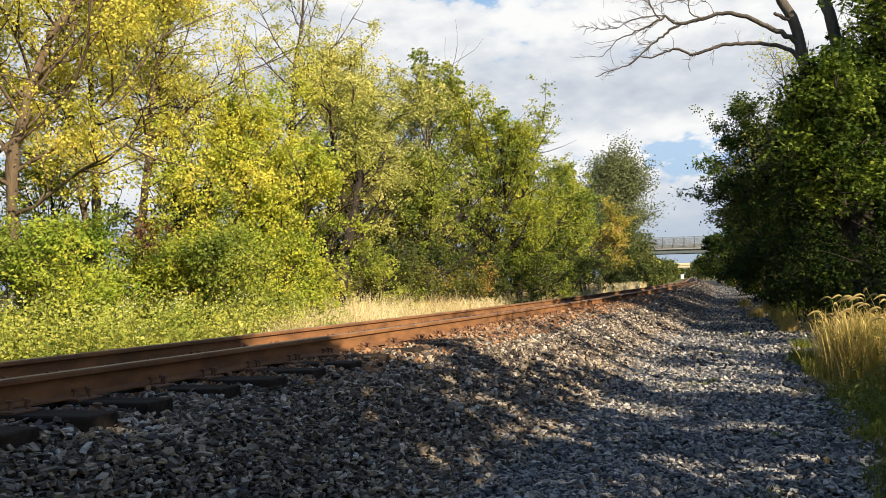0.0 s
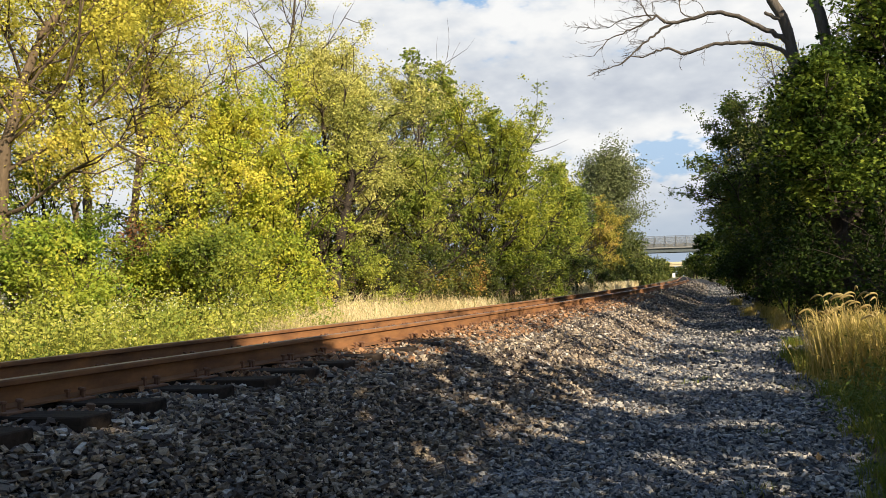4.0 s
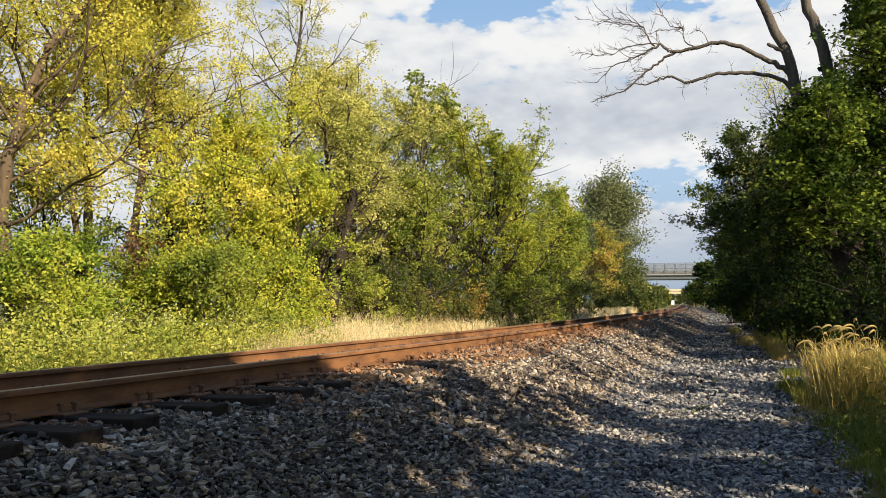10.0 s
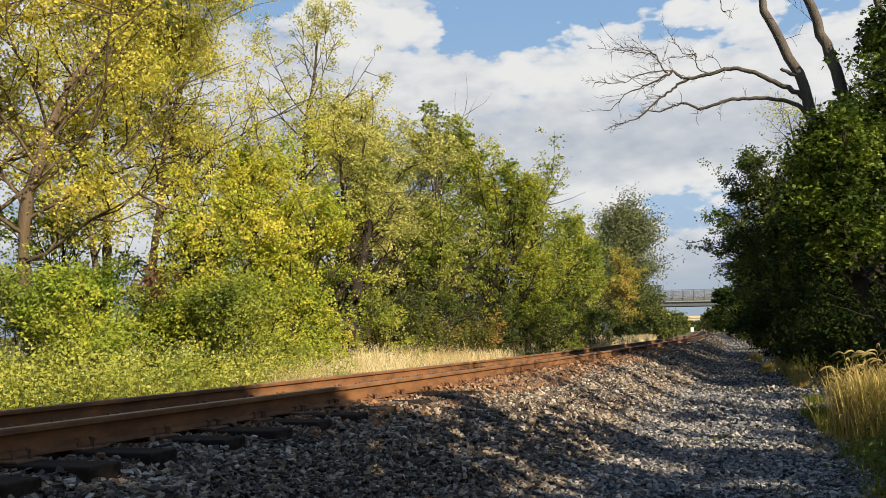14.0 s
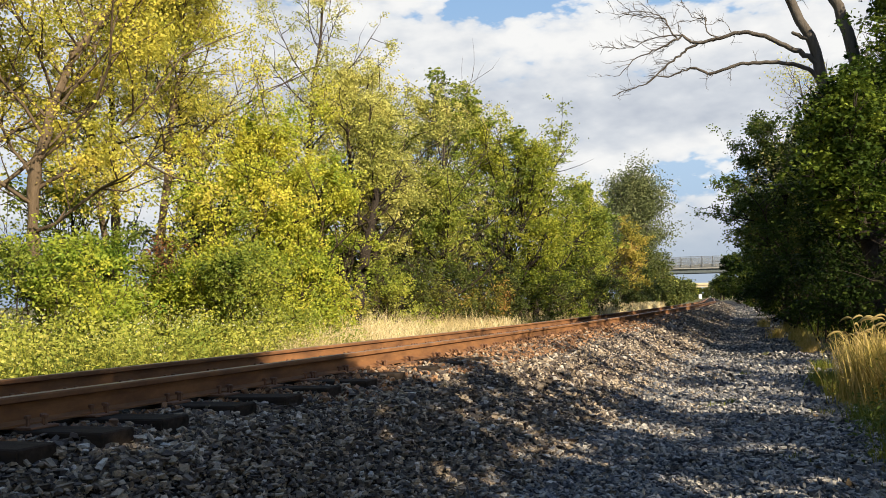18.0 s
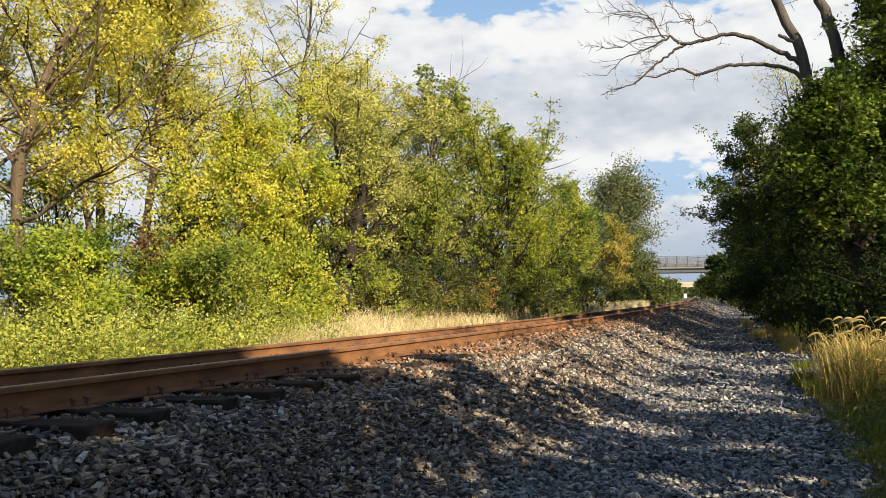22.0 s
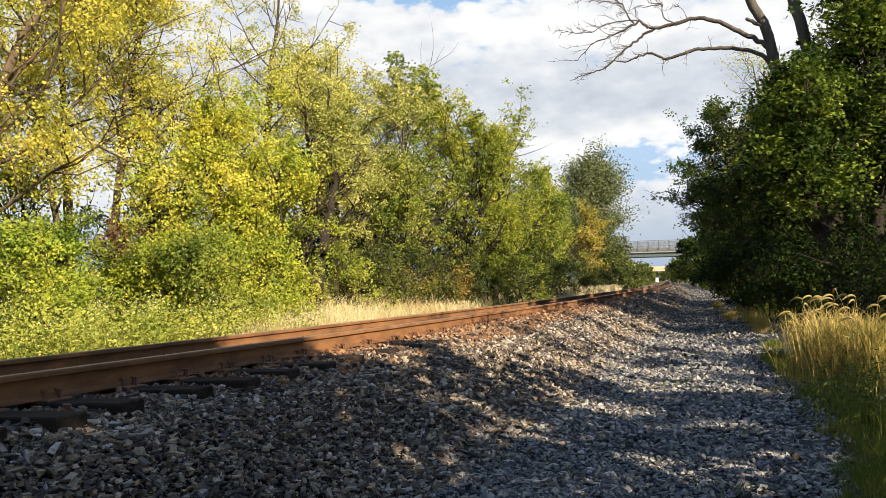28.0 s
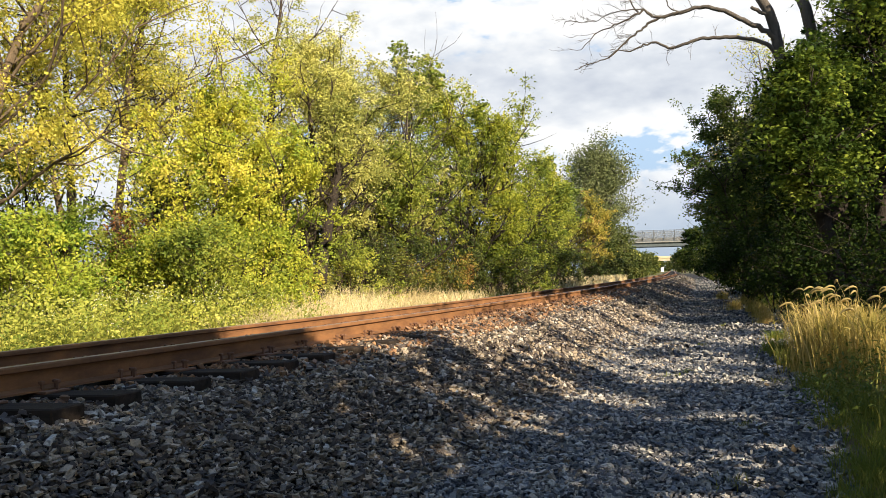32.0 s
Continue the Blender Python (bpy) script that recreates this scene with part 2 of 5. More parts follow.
M_CONCRETE = plain_material("concrete", (0.17, 0.17, 0.165), (0.24, 0.235, 0.225), 0.85)
M_TAN = plain_material("tan concrete", (0.44, 0.36, 0.23), (0.54, 0.46, 0.31), 0.85)
M_GIRDER = plain_material("girder paint", (0.05, 0.065, 0.07), (0.09, 0.105, 0.11), 0.6)
M_STEEL = plain_material("galvanised steel", (0.09, 0.095, 0.10), (0.15, 0.155, 0.16), 0.5, 0.5)
M_WHITE = plain_material("white paint", (0.70, 0.70, 0.68), (0.82, 0.82, 0.80), 0.5)


def wire_material():
    k = Nodes("chain link")
    tr = k.node("ShaderNodeBsdfTransparent")
    ms = k.node("ShaderNodeMixShader", Fac=0.25)
    k.done((0.20, 0.21, 0.22), 0.5, 0.5)
    k.t.links.new(tr.outputs[0], ms.inputs[1])
    k.t.links.new(k.b.outputs[0], ms.inputs[2])
    k.t.links.new(ms.outputs[0], k.out.inputs[0])
    return k.m


M_WIRE = wire_material()

# ---- mesh helpers ----


def mesh_of(name, verts, faces_flat, sizes, material, smooth=False):
    """A mesh from arrays: points, the corners of all faces in one row, and the number of corners of each face."""
    me = bpy.data.meshes.new(name)
    verts = np.asarray(verts, dtype=np.float32)
    faces_flat = np.asarray(faces_flat, dtype=np.int32)
    sizes = np.asarray(sizes, dtype=np.int32)
    me.vertices.add(len(verts))
    me.vertices.foreach_set("co", verts.ravel())
    me.loops.add(len(faces_flat))
    me.loops.foreach_set("vertex_index", faces_flat)
    me.polygons.add(len(sizes))
    me.polygons.foreach_set("loop_start", np.concatenate([[0], np.cumsum(sizes)[:-1]]).astype(np.int32))
    me.polygons.foreach_set("use_smooth", np.full(len(sizes), smooth))
    me.update(calc_edges=True)
    for m in (material if isinstance(material, (list, tuple)) else [material]):
        me.materials.append(m)
    return me


def part_mesh(name, me, parent=None, label=""):
    ob = new(name, me)
    if parent is not None:
        ob.parent = parent
    return tagged(ob, label) if label else ob


def part(name, bm, material, parent=None, label=""):
    """Links a bmesh as one mesh object under a thing or a part."""
    me = bpy.data.meshes.new(name)
    bm.to_mesh(me)
    bm.free()
    me.materials.append(material)
    return part_mesh(name, me, parent, label)


def thing(name, at, label, category, group="", kind="", turn=0.0):
    ob = new(name)
    ob.empty_display_size = 0.2
    ob.matrix_world = pose(*at, 0, 0, turn)
    return tagged(ob, label, category, group, kind)


def box(bm, x0, x1, y0, y1, z0, z1, bevel=0.0):
    r = bmesh.ops.create_cube(bm, size=1.0, matrix=Matrix.LocRotScale(((x0 + x1) / 2, (y0 + y1) / 2, (z0 + z1) / 2), None, (x1 - x0, y1 - y0, z1 - z0)))
    if bevel:
        edges = list({e for v in r["verts"] for e in v.link_edges})
        bmesh.ops.bevel(bm, geom=edges, offset=bevel, segments=1, affect="EDGES")
    return bm


def unit(v):
    return v / np.maximum(np.linalg.norm(v, axis=-1, keepdims=True), 1e-9)


def tubes_mesh(name, lines, material, sides=6):
    """Tapered tubes along polylines. lines: (points, radii)."""
    V, Fc, S, base = [], [], [], 0
    ang = np.linspace(0, 2 * np.pi, sides, endpoint=False)
    for pts, rad in lines:
        pts, rad = np.asarray(pts, float), np.asarray(rad, float)
        tang = unit(np.gradient(pts, axis=0))
        ref = np.where(np.abs(tang[:, 2:3]) > 0.9, np.array([[1.0, 0, 0]]), np.array([[0, 0, 1.0]]))
        a = unit(np.cross(tang, ref))
        b = np.cross(tang, a)
        ring = pts[:, None] + rad[:, None, None] * (np.cos(ang)[None, :, None] * a[:, None] + np.sin(ang)[None, :, None] * b[:, None])
        n = len(pts)
        V.append(ring.reshape(-1, 3))
        i = np.arange(n - 1)[:, None] * sides
        j = np.arange(sides)[None]
        k = (j + 1) % sides
        Fc.append((base + np.stack([i + j, i + k, i + sides + k, i + sides + j], -1)).ravel())
        S.append(np.full((n - 1) * sides, 4))
        base += n * sides
    return mesh_of(name, np.concatenate(V), np.concatenate(Fc), np.concatenate(S), material, True)


def leaves_mesh(name, pos, length, width, rng, material, flat=0.15, hang=0.3, lobed=False):
    """Many small leaves, each a folded blade of its own."""
    n = len(pos)
    d = rng.normal(size=(n, 3))
    d[:, 2] = d[:, 2] * 0.6 - hang
    d = unit(d)
    up = rng.normal(size=(n, 3)) * (1 - flat)
    up[:, 2] += flat
    s = unit(np.cross(d, up))
    nn = np.cross(s, d)
    L = (length * rng.uniform(0.6, 1.25, n))[:, None]
    W = (width * rng.uniform(0.6, 1.25, n))[:, None] * 0.5
    if lobed:
        co = [pos, pos + d * L * 0.25 + s * W * 1.0, pos + d * L * 0.45 + s * W * 0.5, pos + d * L * 0.75 + s * W * 0.85 - nn * L * 0.08, pos + d * L * 0.72 + s * W * 0.3, pos + d * L - nn * L * 0.1,
              pos + d * L * 0.72 - s * W * 0.3, pos + d * L * 0.75 - s * W * 0.85 - nn * L * 0.08, pos + d * L * 0.45 - s * W * 0.5, pos + d * L * 0.25 - s * W * 1.0]
        faces = [(0, 1, 2), (0, 2, 8), (0, 8, 9), (2, 3, 4), (2, 4, 6), (2, 6, 8), (6, 7, 8), (4, 5, 6)]
        idx = np.arange(n)[:, None, None] * 10 + np.array(faces)[None]
        return mesh_of(name, np.stack(co, 1).reshape(-1, 3), idx.ravel(), np.full(n * len(faces), 3), material)
    co = [pos, pos + d * L * 0.45 + s * W, pos + d * L - nn * L * 0.12, pos + d * L * 0.45 - s * W]
    idx = np.arange(n * 4)
    return mesh_of(name, np.stack(co, 1).reshape(-1, 3), idx, np.full(n, 4), material)


def blades_mesh(name, pos, height, width, lean, rng, material, wind=(0.0, 0.0)):
    """Grass: bent, tapered blades in three pieces."""
    n = len(pos)
    h = (height * rng.uniform(0.55, 1.2, n))[:, None]
    a = rng.uniform(0, 2 * np.pi, n)
    out = np.stack([np.cos(a), np.sin(a), np.zeros(n)], -1) * (lean * rng.uniform(0.2, 1.3, n))[:, None] + np.array([[wind[0], wind[1], 0.0]])
    b = rng.uniform(0, 2 * np.pi, n)
    s = np.stack([np.cos(b), np.sin(b), np.zeros(n)], -1) * (width * rng.uniform(0.6, 1.3, n))[:, None] * 0.5
    up = np.array([[0, 0, 1.0]])
    p1 = pos + up * h * 0.5 + out * h * 0.25
    p2 = pos + up * h * 0.85 + out * h * 0.65
    p3 = pos + up * h * 0.95 + out * h
    co = np.stack([pos - s, pos + s, p1 - s * 0.8, p1 + s * 0.8, p2 - s * 0.5, p2 + s * 0.5, p3], 1).reshape(-1, 3)
    base = np.arange(n)[:, None] * 7
    f4 = np.array([[0, 1, 3, 2, 2, 3, 5, 4, 4, 5, 6]])
    return mesh_of(name, co, (base + f4).ravel(), np.tile([4, 4, 3], n), material)


def stones_mesh(name, pos, size, rng, material):
    """Broken stones: eight-cornered lumps, each turned and stretched its own way."""
    n = len(pos)
    cube = np.array([[x, y, z] for x in (-1, 1) for y in (-1, 1) for z in (-1, 1)], float)
    v = cube[None] * rng.uniform(0.58, 1.1, (n, 8, 3))
    v *= (np.stack([rng.uniform(0.8, 1.5, n), rng.uniform(0.6, 1.0, n), rng.uniform(0.42, 0.85, n)], -1) * (np.asarray(size) * 0.5)[:, None])[:, None]
    turn, tip, way = rng.uniform(0, np.pi, n), rng.normal(size=n) * 0.5, rng.uniform(0, 2 * np.pi, n)
    w, x, y, z = np.cos(tip) * np.cos(turn), np.sin(tip) * np.cos(way), np.sin(tip) * np.sin(way), np.cos(tip) * np.sin(turn)
    R = np.stack([1 - 2 * (y * y + z * z), 2 * (x * y - z * w), 2 * (x * z + y * w), 2 * (x * y + z * w), 1 - 2 * (x * x + z * z), 2 * (y * z - x * w),
                  2 * (x * z - y * w), 2 * (y * z + x * w), 1 - 2 * (x * x + y * y)], -1).reshape(n, 3, 3)
    v = np.einsum("nij,nkj->nki", R, v) + pos[:, None]
    f = np.array([0, 1, 3, 2, 4, 6, 7, 5, 0, 4, 5, 1, 2, 3, 7, 6, 1, 5, 7, 3])
    return mesh_of(name, v.reshape(-1, 3), (np.arange(n)[:, None] * 8 + f[None]).ravel(), np.full(n * 5, 4), material)


def near_stones_mesh(name, pos, size, rng, material):
    """Broken stones for the ground close by: the corners of a lump pressed onto a few cleft planes, so that each has flat faces and sharp edges."""
    n = len(pos)
    cube = np.array([[x, y, z] for x in (-1, 1) for y in (-1, 1) for z in (-1, 1)], float)
    v = cube[None] * rng.uniform(0.55, 1.05, (n, 8, 3))
    for _ in range(4):
        face, depth = unit(rng.normal(size=(n, 3)) * np.array([1, 1, 0.7])), rng.uniform(0.45, 0.9, (n, 1))
        over = np.maximum(np.einsum("nki,ni->nk", v, face) - depth, 0.0)
        v = v - over[..., None] * face[:, None]
    v *= (np.stack([rng.uniform(1.0, 1.9, n), rng.uniform(0.6, 1.1, n), rng.uniform(0.35, 0.75, n)], -1) * (np.asarray(size) * 0.62)[:, None])[:, None]
    turn, tip, way = rng.uniform(0, np.pi, n), rng.normal(size=n) * 0.28, rng.uniform(0, 2 * np.pi, n)
    w, x, y, z = np.cos(tip) * np.cos(turn), np.sin(tip) * np.cos(way), np.sin(tip) * np.sin(way), np.cos(tip) * np.sin(turn)
    R = np.stack([1 - 2 * (y * y + z * z), 2 * (x * y - z * w), 2 * (x * z + y * w), 2 * (x * y + z * w), 1 - 2 * (x * x + z * z), 2 * (y * z - x * w),
                  2 * (x * z - y * w), 2 * (y * z + x * w), 1 - 2 * (x * x + y * y)], -1).reshape(n, 3, 3)
    v = np.einsum("nij,nkj->nki", R, v) + pos[:, None]
    f = np.array([0, 1, 3, 2, 4, 6, 7, 5, 0, 4, 5, 1, 2, 3, 7, 6, 1, 5, 7, 3])
    return mesh_of(name, v.reshape(-1, 3), (np.arange(n)[:, None] * 8 + f[None]).ravel(), np.full(n * 5, 4), material)


# ---- the plan ----
# y runs along the track, x to its right; u is the way to the right from the near rail.
YS = np.arange(-60.0, 1500.0, 0.5)
SLOPE = np.interp(YS, [-60, 4, 24, 130, 1500], [0, 0, 0.050, 0.100, 0.105])
RAILX = -4.07 - np.concatenate([[0], np.cumsum((SLOPE[1:] + SLOPE[:-1]) * 0.25)])
RAIL_Z, RAIL_H, GAUGE, CANT = 0.85, 0.165, 1.505, 0.05


def rail_x(y):
    return np.interp(y, YS, RAILX)


PROFILE_U = [-400, -40, -12, -7.0, -4.6, -3.3, -2.4, -2.0, 0.30, 0.52, 0.80, 1.10, 2.15, 2.6, 3.4, 4.3, 5.2, 7.0, 12, 40, 400]
PROFILE_Z = [-0.4, 0.1, 0.2, 0.2, 0.12, 0.2, 0.52, 0.575, 0.632, 0.612, 0.575, 0.535, 0.10, 0.05, 0.06, 0.08, 0.16, 0.36, 0.55, 0.6, 0.6]


def lumps(u, y):
    return np.interp(y, [25, 50], [1.0, 0.15]) * (0.035 * np.sin(1.3 * y + 2.1 * u) * np.sin(0.71 * y - 1.7 * u + 1.0) + 0.02 * np.sin(2.9 * y + 0.7) * np.cos(2.3 * u))


def ground_z(u, y):
    heaped = 0.05 * np.interp(y, [7.0, 10.5], [0.0, 1.0]) * np.interp(u, [0.08, 0.25, 0.7, 1.1], [0.0, 0.6, 1.0, 0.0])
    return np.interp(u, PROFILE_U, PROFILE_Z) + heaped + lumps(u, y) * np.interp(u, [-2.2, -2.0, 0.75, 1.2], [1, 0.15, 0.15, 1])


def strip(name, us, ys, material, lift=0.0):
    us, ys = np.asarray(us), np.asarray(ys)
    U, Y = np.meshgrid(us, ys)
    co = np.stack([rail_x(Y) + U, Y, ground_z(U, Y) + lift], -1).reshape(-1, 3)
    nu, ny = len(us), len(ys)
    i = (np.arange(ny - 1)[:, None] * nu + np.arange(nu - 1)[None]).ravel()
    f = np.stack([i, i + 1, i + nu + 1, i + nu], -1)
    return part_mesh(name, mesh_of(name, co, f.ravel(), np.full(len(f), 4), material, True))


ys_ground = np.concatenate([np.arange(-60, -20, 2.0), np.arange(-20, 30, 0.3), np.arange(30, 120, 2.0), np.arange(120, 1500, 30.0), [3000.0]])
us_ground = np.concatenate([[-3000, -400, -120, -40, -25], np.arange(-16, -4.6, 1.0), np.arange(-4.6, 5.95, 0.1), np.arange(6, 14, 1.0), [20, 40, 120, 400, 3000]])
tagged(strip("ground", us_ground, ys_ground, M_GROUND), "rough earth with grass and leaf litter beside the railway", "ground", kind="structure")
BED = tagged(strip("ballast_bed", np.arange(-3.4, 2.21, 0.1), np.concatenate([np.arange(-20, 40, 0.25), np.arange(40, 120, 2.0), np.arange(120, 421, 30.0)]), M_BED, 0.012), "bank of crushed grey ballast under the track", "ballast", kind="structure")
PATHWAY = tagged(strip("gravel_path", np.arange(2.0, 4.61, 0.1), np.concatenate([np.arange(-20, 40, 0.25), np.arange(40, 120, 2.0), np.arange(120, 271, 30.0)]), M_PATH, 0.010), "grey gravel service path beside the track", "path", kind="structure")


# ---- rails ----
def rail(label, offset, top):
    ob = thing("rail", (0, 0, 0), label, "rail", "rails of the track")
    ys = np.concatenate([np.arange(-15, 60, 0.5), np.arange(60, 420, 5.0)])

    def run(name, section, material, piece_label=""):
        sec = np.array(section)
        n = len(sec)
        co = np.stack([np.broadcast_to((rail_x(ys) + offset)[:, None] + sec[None, :, 0], (len(ys), n)), np.broadcast_to(ys[:, None], (len(ys), n)),
                       np.broadcast_to(top + sec[None, :, 1], (len(ys), n))], -1).reshape(-1, 3)
        i = np.arange(len(ys) - 1)[:, None] * n
        j = np.arange(n)[None]
        k = (j + 1) % n
        f = np.stack([i + j, i + n + j, i + n + k, i + k], -1).reshape(-1, 4)
        return part_mesh(name, mesh_of(name, co, f.ravel(), np.full(len(f), 4), material), ob, piece_label)

    h = RAIL_H
    run("running_surface", [(-0.030, 0.0005), (-0.016, 0.002), (0.016, 0.002), (0.030, 0.0005), (0.030, -0.006), (-0.030, -0.006)], M_RAIL_TOP, "worn pale running surface of the rail head")
    run("head", [(-0.036, -0.010), (-0.030, -0.001), (0.030, -0.001), (0.036, -0.010), (0.037, -0.034), (0.010, -0.044), (-0.010, -0.044), (-0.037, -0.034)], M_RAIL)
    run("web", [(-0.010, -0.043), (0.010, -0.043), (0.0085, -0.075), (0.012, -h + 0.028), (-0.012, -h + 0.028), (-0.0085, -0.075)], M_RAIL)
    run("foot", [(-0.012, -h + 0.029), (0.012, -h + 0.029), (0.070, -h + 0.012), (0.070, -h), (-0.070, -h), (-0.070, -h + 0.012)], M_RAIL)
    return ob


rail("rust-brown steel rail beside the ballast shoulder", 0.0, RAIL_Z)
rail("rust-brown steel rail on the weedy side of the track", -GAUGE, RAIL_Z - CANT)


# ---- ties ----
def tie_parts(spikes):
    ob = thing("railroad_tie", (0, 0, 0), "dark creosoted timber tie with rusty plates", "railroad tie", "ties under the rails")
    ob.rotation_mode = "XYZ"
    bm = bmesh.new()
    box(bm, -GAUGE / 2 - 1.45, -GAUGE / 2 + 1.45, -0.115, 0.115, -0.18, 0.0, 0.008)
    part("timber", bm, M_TIE, ob)
    for u in (0.0, -GAUGE):
        bm = bmesh.new()
        box(bm, u - 0.165, u + 0.165, -0.095, 0.095, 0.001, 0.017, 0.003)
        plate = part("tie_plate", bm, M_PLATE, ob, "rusty steel tie plate")
        if spikes:
            for sx, sy in ((0.088, 0.055), (0.088, -0.05), (-0.088, 0.05), (-0.088, -0.055), (0.14, 0.02)):
                bm = bmesh.new()
                box(bm, u + sx - 0.008, u + sx + 0.008, sy - 0.008, sy + 0.008, 0.015, 0.060)
                box(bm, u + sx - 0.020, u + sx + 0.013, sy - 0.014, sy + 0.014, 0.056, 0.076, 0.004)
                part("spike", bm, M_SPIKE, plate)
    return ob


TIE_Z = RAIL_Z - RAIL_H - 0.017
rng_t = np.random.RandomState(4)
back_ys = list(np.arange(-12.0, 0.9, 0.535))
full, plain = tie_parts(True), tie_parts(False)
tie_ys = [1.19, 1.75, 2.31, 2.86, 3.39, 3.89, 4.53, 5.04, 5.64, 6.21, 6.87, 7.60, 8.24, 8.9, 9.55]
while tie_ys[-1] < 130:
    tie_ys.append(tie_ys[-1] + 0.535 + rng_t.normal() * 0.03)
tilt_t = math.degrees(math.atan(CANT / GAUGE))
for i, y in enumerate(tie_ys + back_ys):
    src = full if i < 46 else plain
    m = pose(float(rail_x(y)) + rng_t.normal() * 0.02, y, TIE_Z, 0, -tilt_t, math.degrees(math.atan(float(np.interp(y, YS, SLOPE)))) + rng_t.normal() * 0.8)
    if i == 0 or i == 46:
        src.matrix_basis = m
    else:
        copy_thing(src, m)


# ---- stones ----
def scatter(rng, n, u0, u1, y0, y1, power=1.0):
    u = rng.uniform(u0, u1, n)
    y = y0 + (y1 - y0) * rng.uniform(0, 1, n) ** power
    return u, y, np.stack([rail_x(y) + u, y, ground_z(u, y)], -1)


def stone_field(name, label, seed, patches, material, shape=stones_mesh):
    rng = np.random.RandomState(seed)
    P, S = [], []
    for n, u0, u1, y0, y1, size, sink in patches:
        u, y, p = scatter(rng, n, u0, u1, y0, y1)
        keep = (u > 0.74) | (y > 10.0) | (np.abs((y[:, None] - np.array(tie_ys + back_ys)[None])).min(1) > 0.10)
        p, k = p[keep], keep.sum()
        s = size * np.clip(rng.lognormal(0, 0.33, k), 0.45, 1.9)
        p[:, 2] += s * (sink + rng.normal(size=k) * 0.22) + 0.012
        P.append(p), S.append(s)
    return tagged(part_mesh(name, shape(name, np.concatenate(P), np.concatenate(S), rng, material)), label, "ballast", kind="stuff")


stone_field("ballast_stones", "loose angular grey and tan crushed stones", 11, [
    (900, 0.2, 2.15, -5.0, 0.5, 0.08, 0.2), (1500, 0.1, 2.15, 0.5, 2.2, 0.05, 0.3), (17000, 0.45, 2.2, 9.3, 18.0, 0.032, 0.2), (9000, 0.4, 2.2, 18.0, 36.0, 0.042, 0.1), (3500, 0.4, 2.2, 36.0, 60.0, 0.055, 0.0), (3000, 0.4, 2.2, 60.0, 110.0, 0.08, 0.0),
    (2600, -1.3, 0.3, 1.5, 14.0, 0.045, -0.3), (4000, 0.0, 0.74, 9.0, 14.0, 0.034, 0.0), (3200, 2.1, 3.0, 2.6, 16.0, 0.03, 0.15), (2000, -3.0, -1.5, 1.5, 25.0, 0.055, 0.1)], M_BALLAST)
stone_field("ballast_stones", "dark broken ballast stones in the shade of the trees", 15, [(8500, 0.45, 2.3, 2.2, 5.6, 0.021, -0.3), (16500, 0.45, 2.3, 2.2, 5.6, 0.021, 0.85), (5000, 0.45, 2.3, 5.6, 9.5, 0.024, -0.2), (10500, 0.45, 2.3, 5.6, 9.5, 0.025, 0.8), (2400, 0.08, 0.45, 1.8, 9.0, 0.026, 0.1)], M_BALLAST, near_stones_mesh)
rng_s = np.random.RandomState(14)
stone_meshes = [near_stones_mesh("stone", np.zeros((1, 3)), np.array([0.024]), rng_s, M_BALLAST) for _ in range(14)]
us, yy, spots = scatter(rng_s, 300, 0.85, 2.2, 2.4, 4.4)
for k, p in enumerate(spots):
    ob = part_mesh("stone", stone_meshes[k % 14], BED)
    ob.matrix_world = pose(p[0], p[1], p[2] + 0.030, rng_s.normal() * 14, rng_s.normal() * 14, rng_s.uniform(0, 360)) @ Matrix.Scale(rng_s.uniform(0.7, 1.5), 4)
grit_meshes = [near_stones_mesh("stone", np.zeros((1, 3)), np.array([0.030]), rng_s, M_GRAVEL) for _ in range(14)]
us, yy, spots = scatter(rng_s, 300, 2.1, 4.2, 3.4, 6.4)
for k, p in enumerate(spots):
    ob = part_mesh("stone", grit_meshes[k % 14], PATHWAY)
    ob.matrix_world = pose(p[0], p[1], p[2] + 0.020, rng_s.normal() * 14, rng_s.normal() * 14, rng_s.uniform(0, 360)) @ Matrix.Scale(rng_s.uniform(0.6, 1.5), 4)
stone_field("rusty_stones", "rust-stained stones and chips along the rail", 13, [(3000, 0.08, 0.60, 1.6, 12.0, 0.026, 0.15), (5200, 0.08, 0.95, 5.2, 13.0, 0.026, 0.75), (2600, 0.08, 0.7, 9.0, 18.0, 0.030, 0.6), (3000, 0.08, 0.9, 12.0, 30.0, 0.045, 0.3)], M_RUSTY_STONE)
stone_field("path_stones", "small angular grey stones of the gravel path, skylight blue in their colour", 16, [(17000, 2.0, 4.6, 3.4, 6.5, 0.021, 0.35), (17000, 2.0, 4.7, 6.5, 11.5, 0.025, 0.3)], M_GRAVEL, near_stones_mesh)
stone_field("path_stones", "small grey stones strewn over the gravel path", 12, [
    (1200, 1.9, 4.6, -5.0, 3.4, 0.07, 0.1), (11500, 1.9, 4.8, 11.0, 18.0, 0.036, 0.15), (7000, 1.9, 4.8, 18.0, 36.0, 0.036, 0.05), (3000, 1.9, 4.6, 36.0, 60.0, 0.05, 0.0), (3000, 1.9, 4.6, 60.0, 110.0, 0.075, 0.0)], M_GRAVEL)


# ---- trees ----
def at(bearing, r):
    """Where the ray of this bearing is, r metres from the viewer."""
    a = radians(21.68) - math.atan((bearing - 784) / 1474.0)
    return -r * math.sin(a), r * math.cos(a)


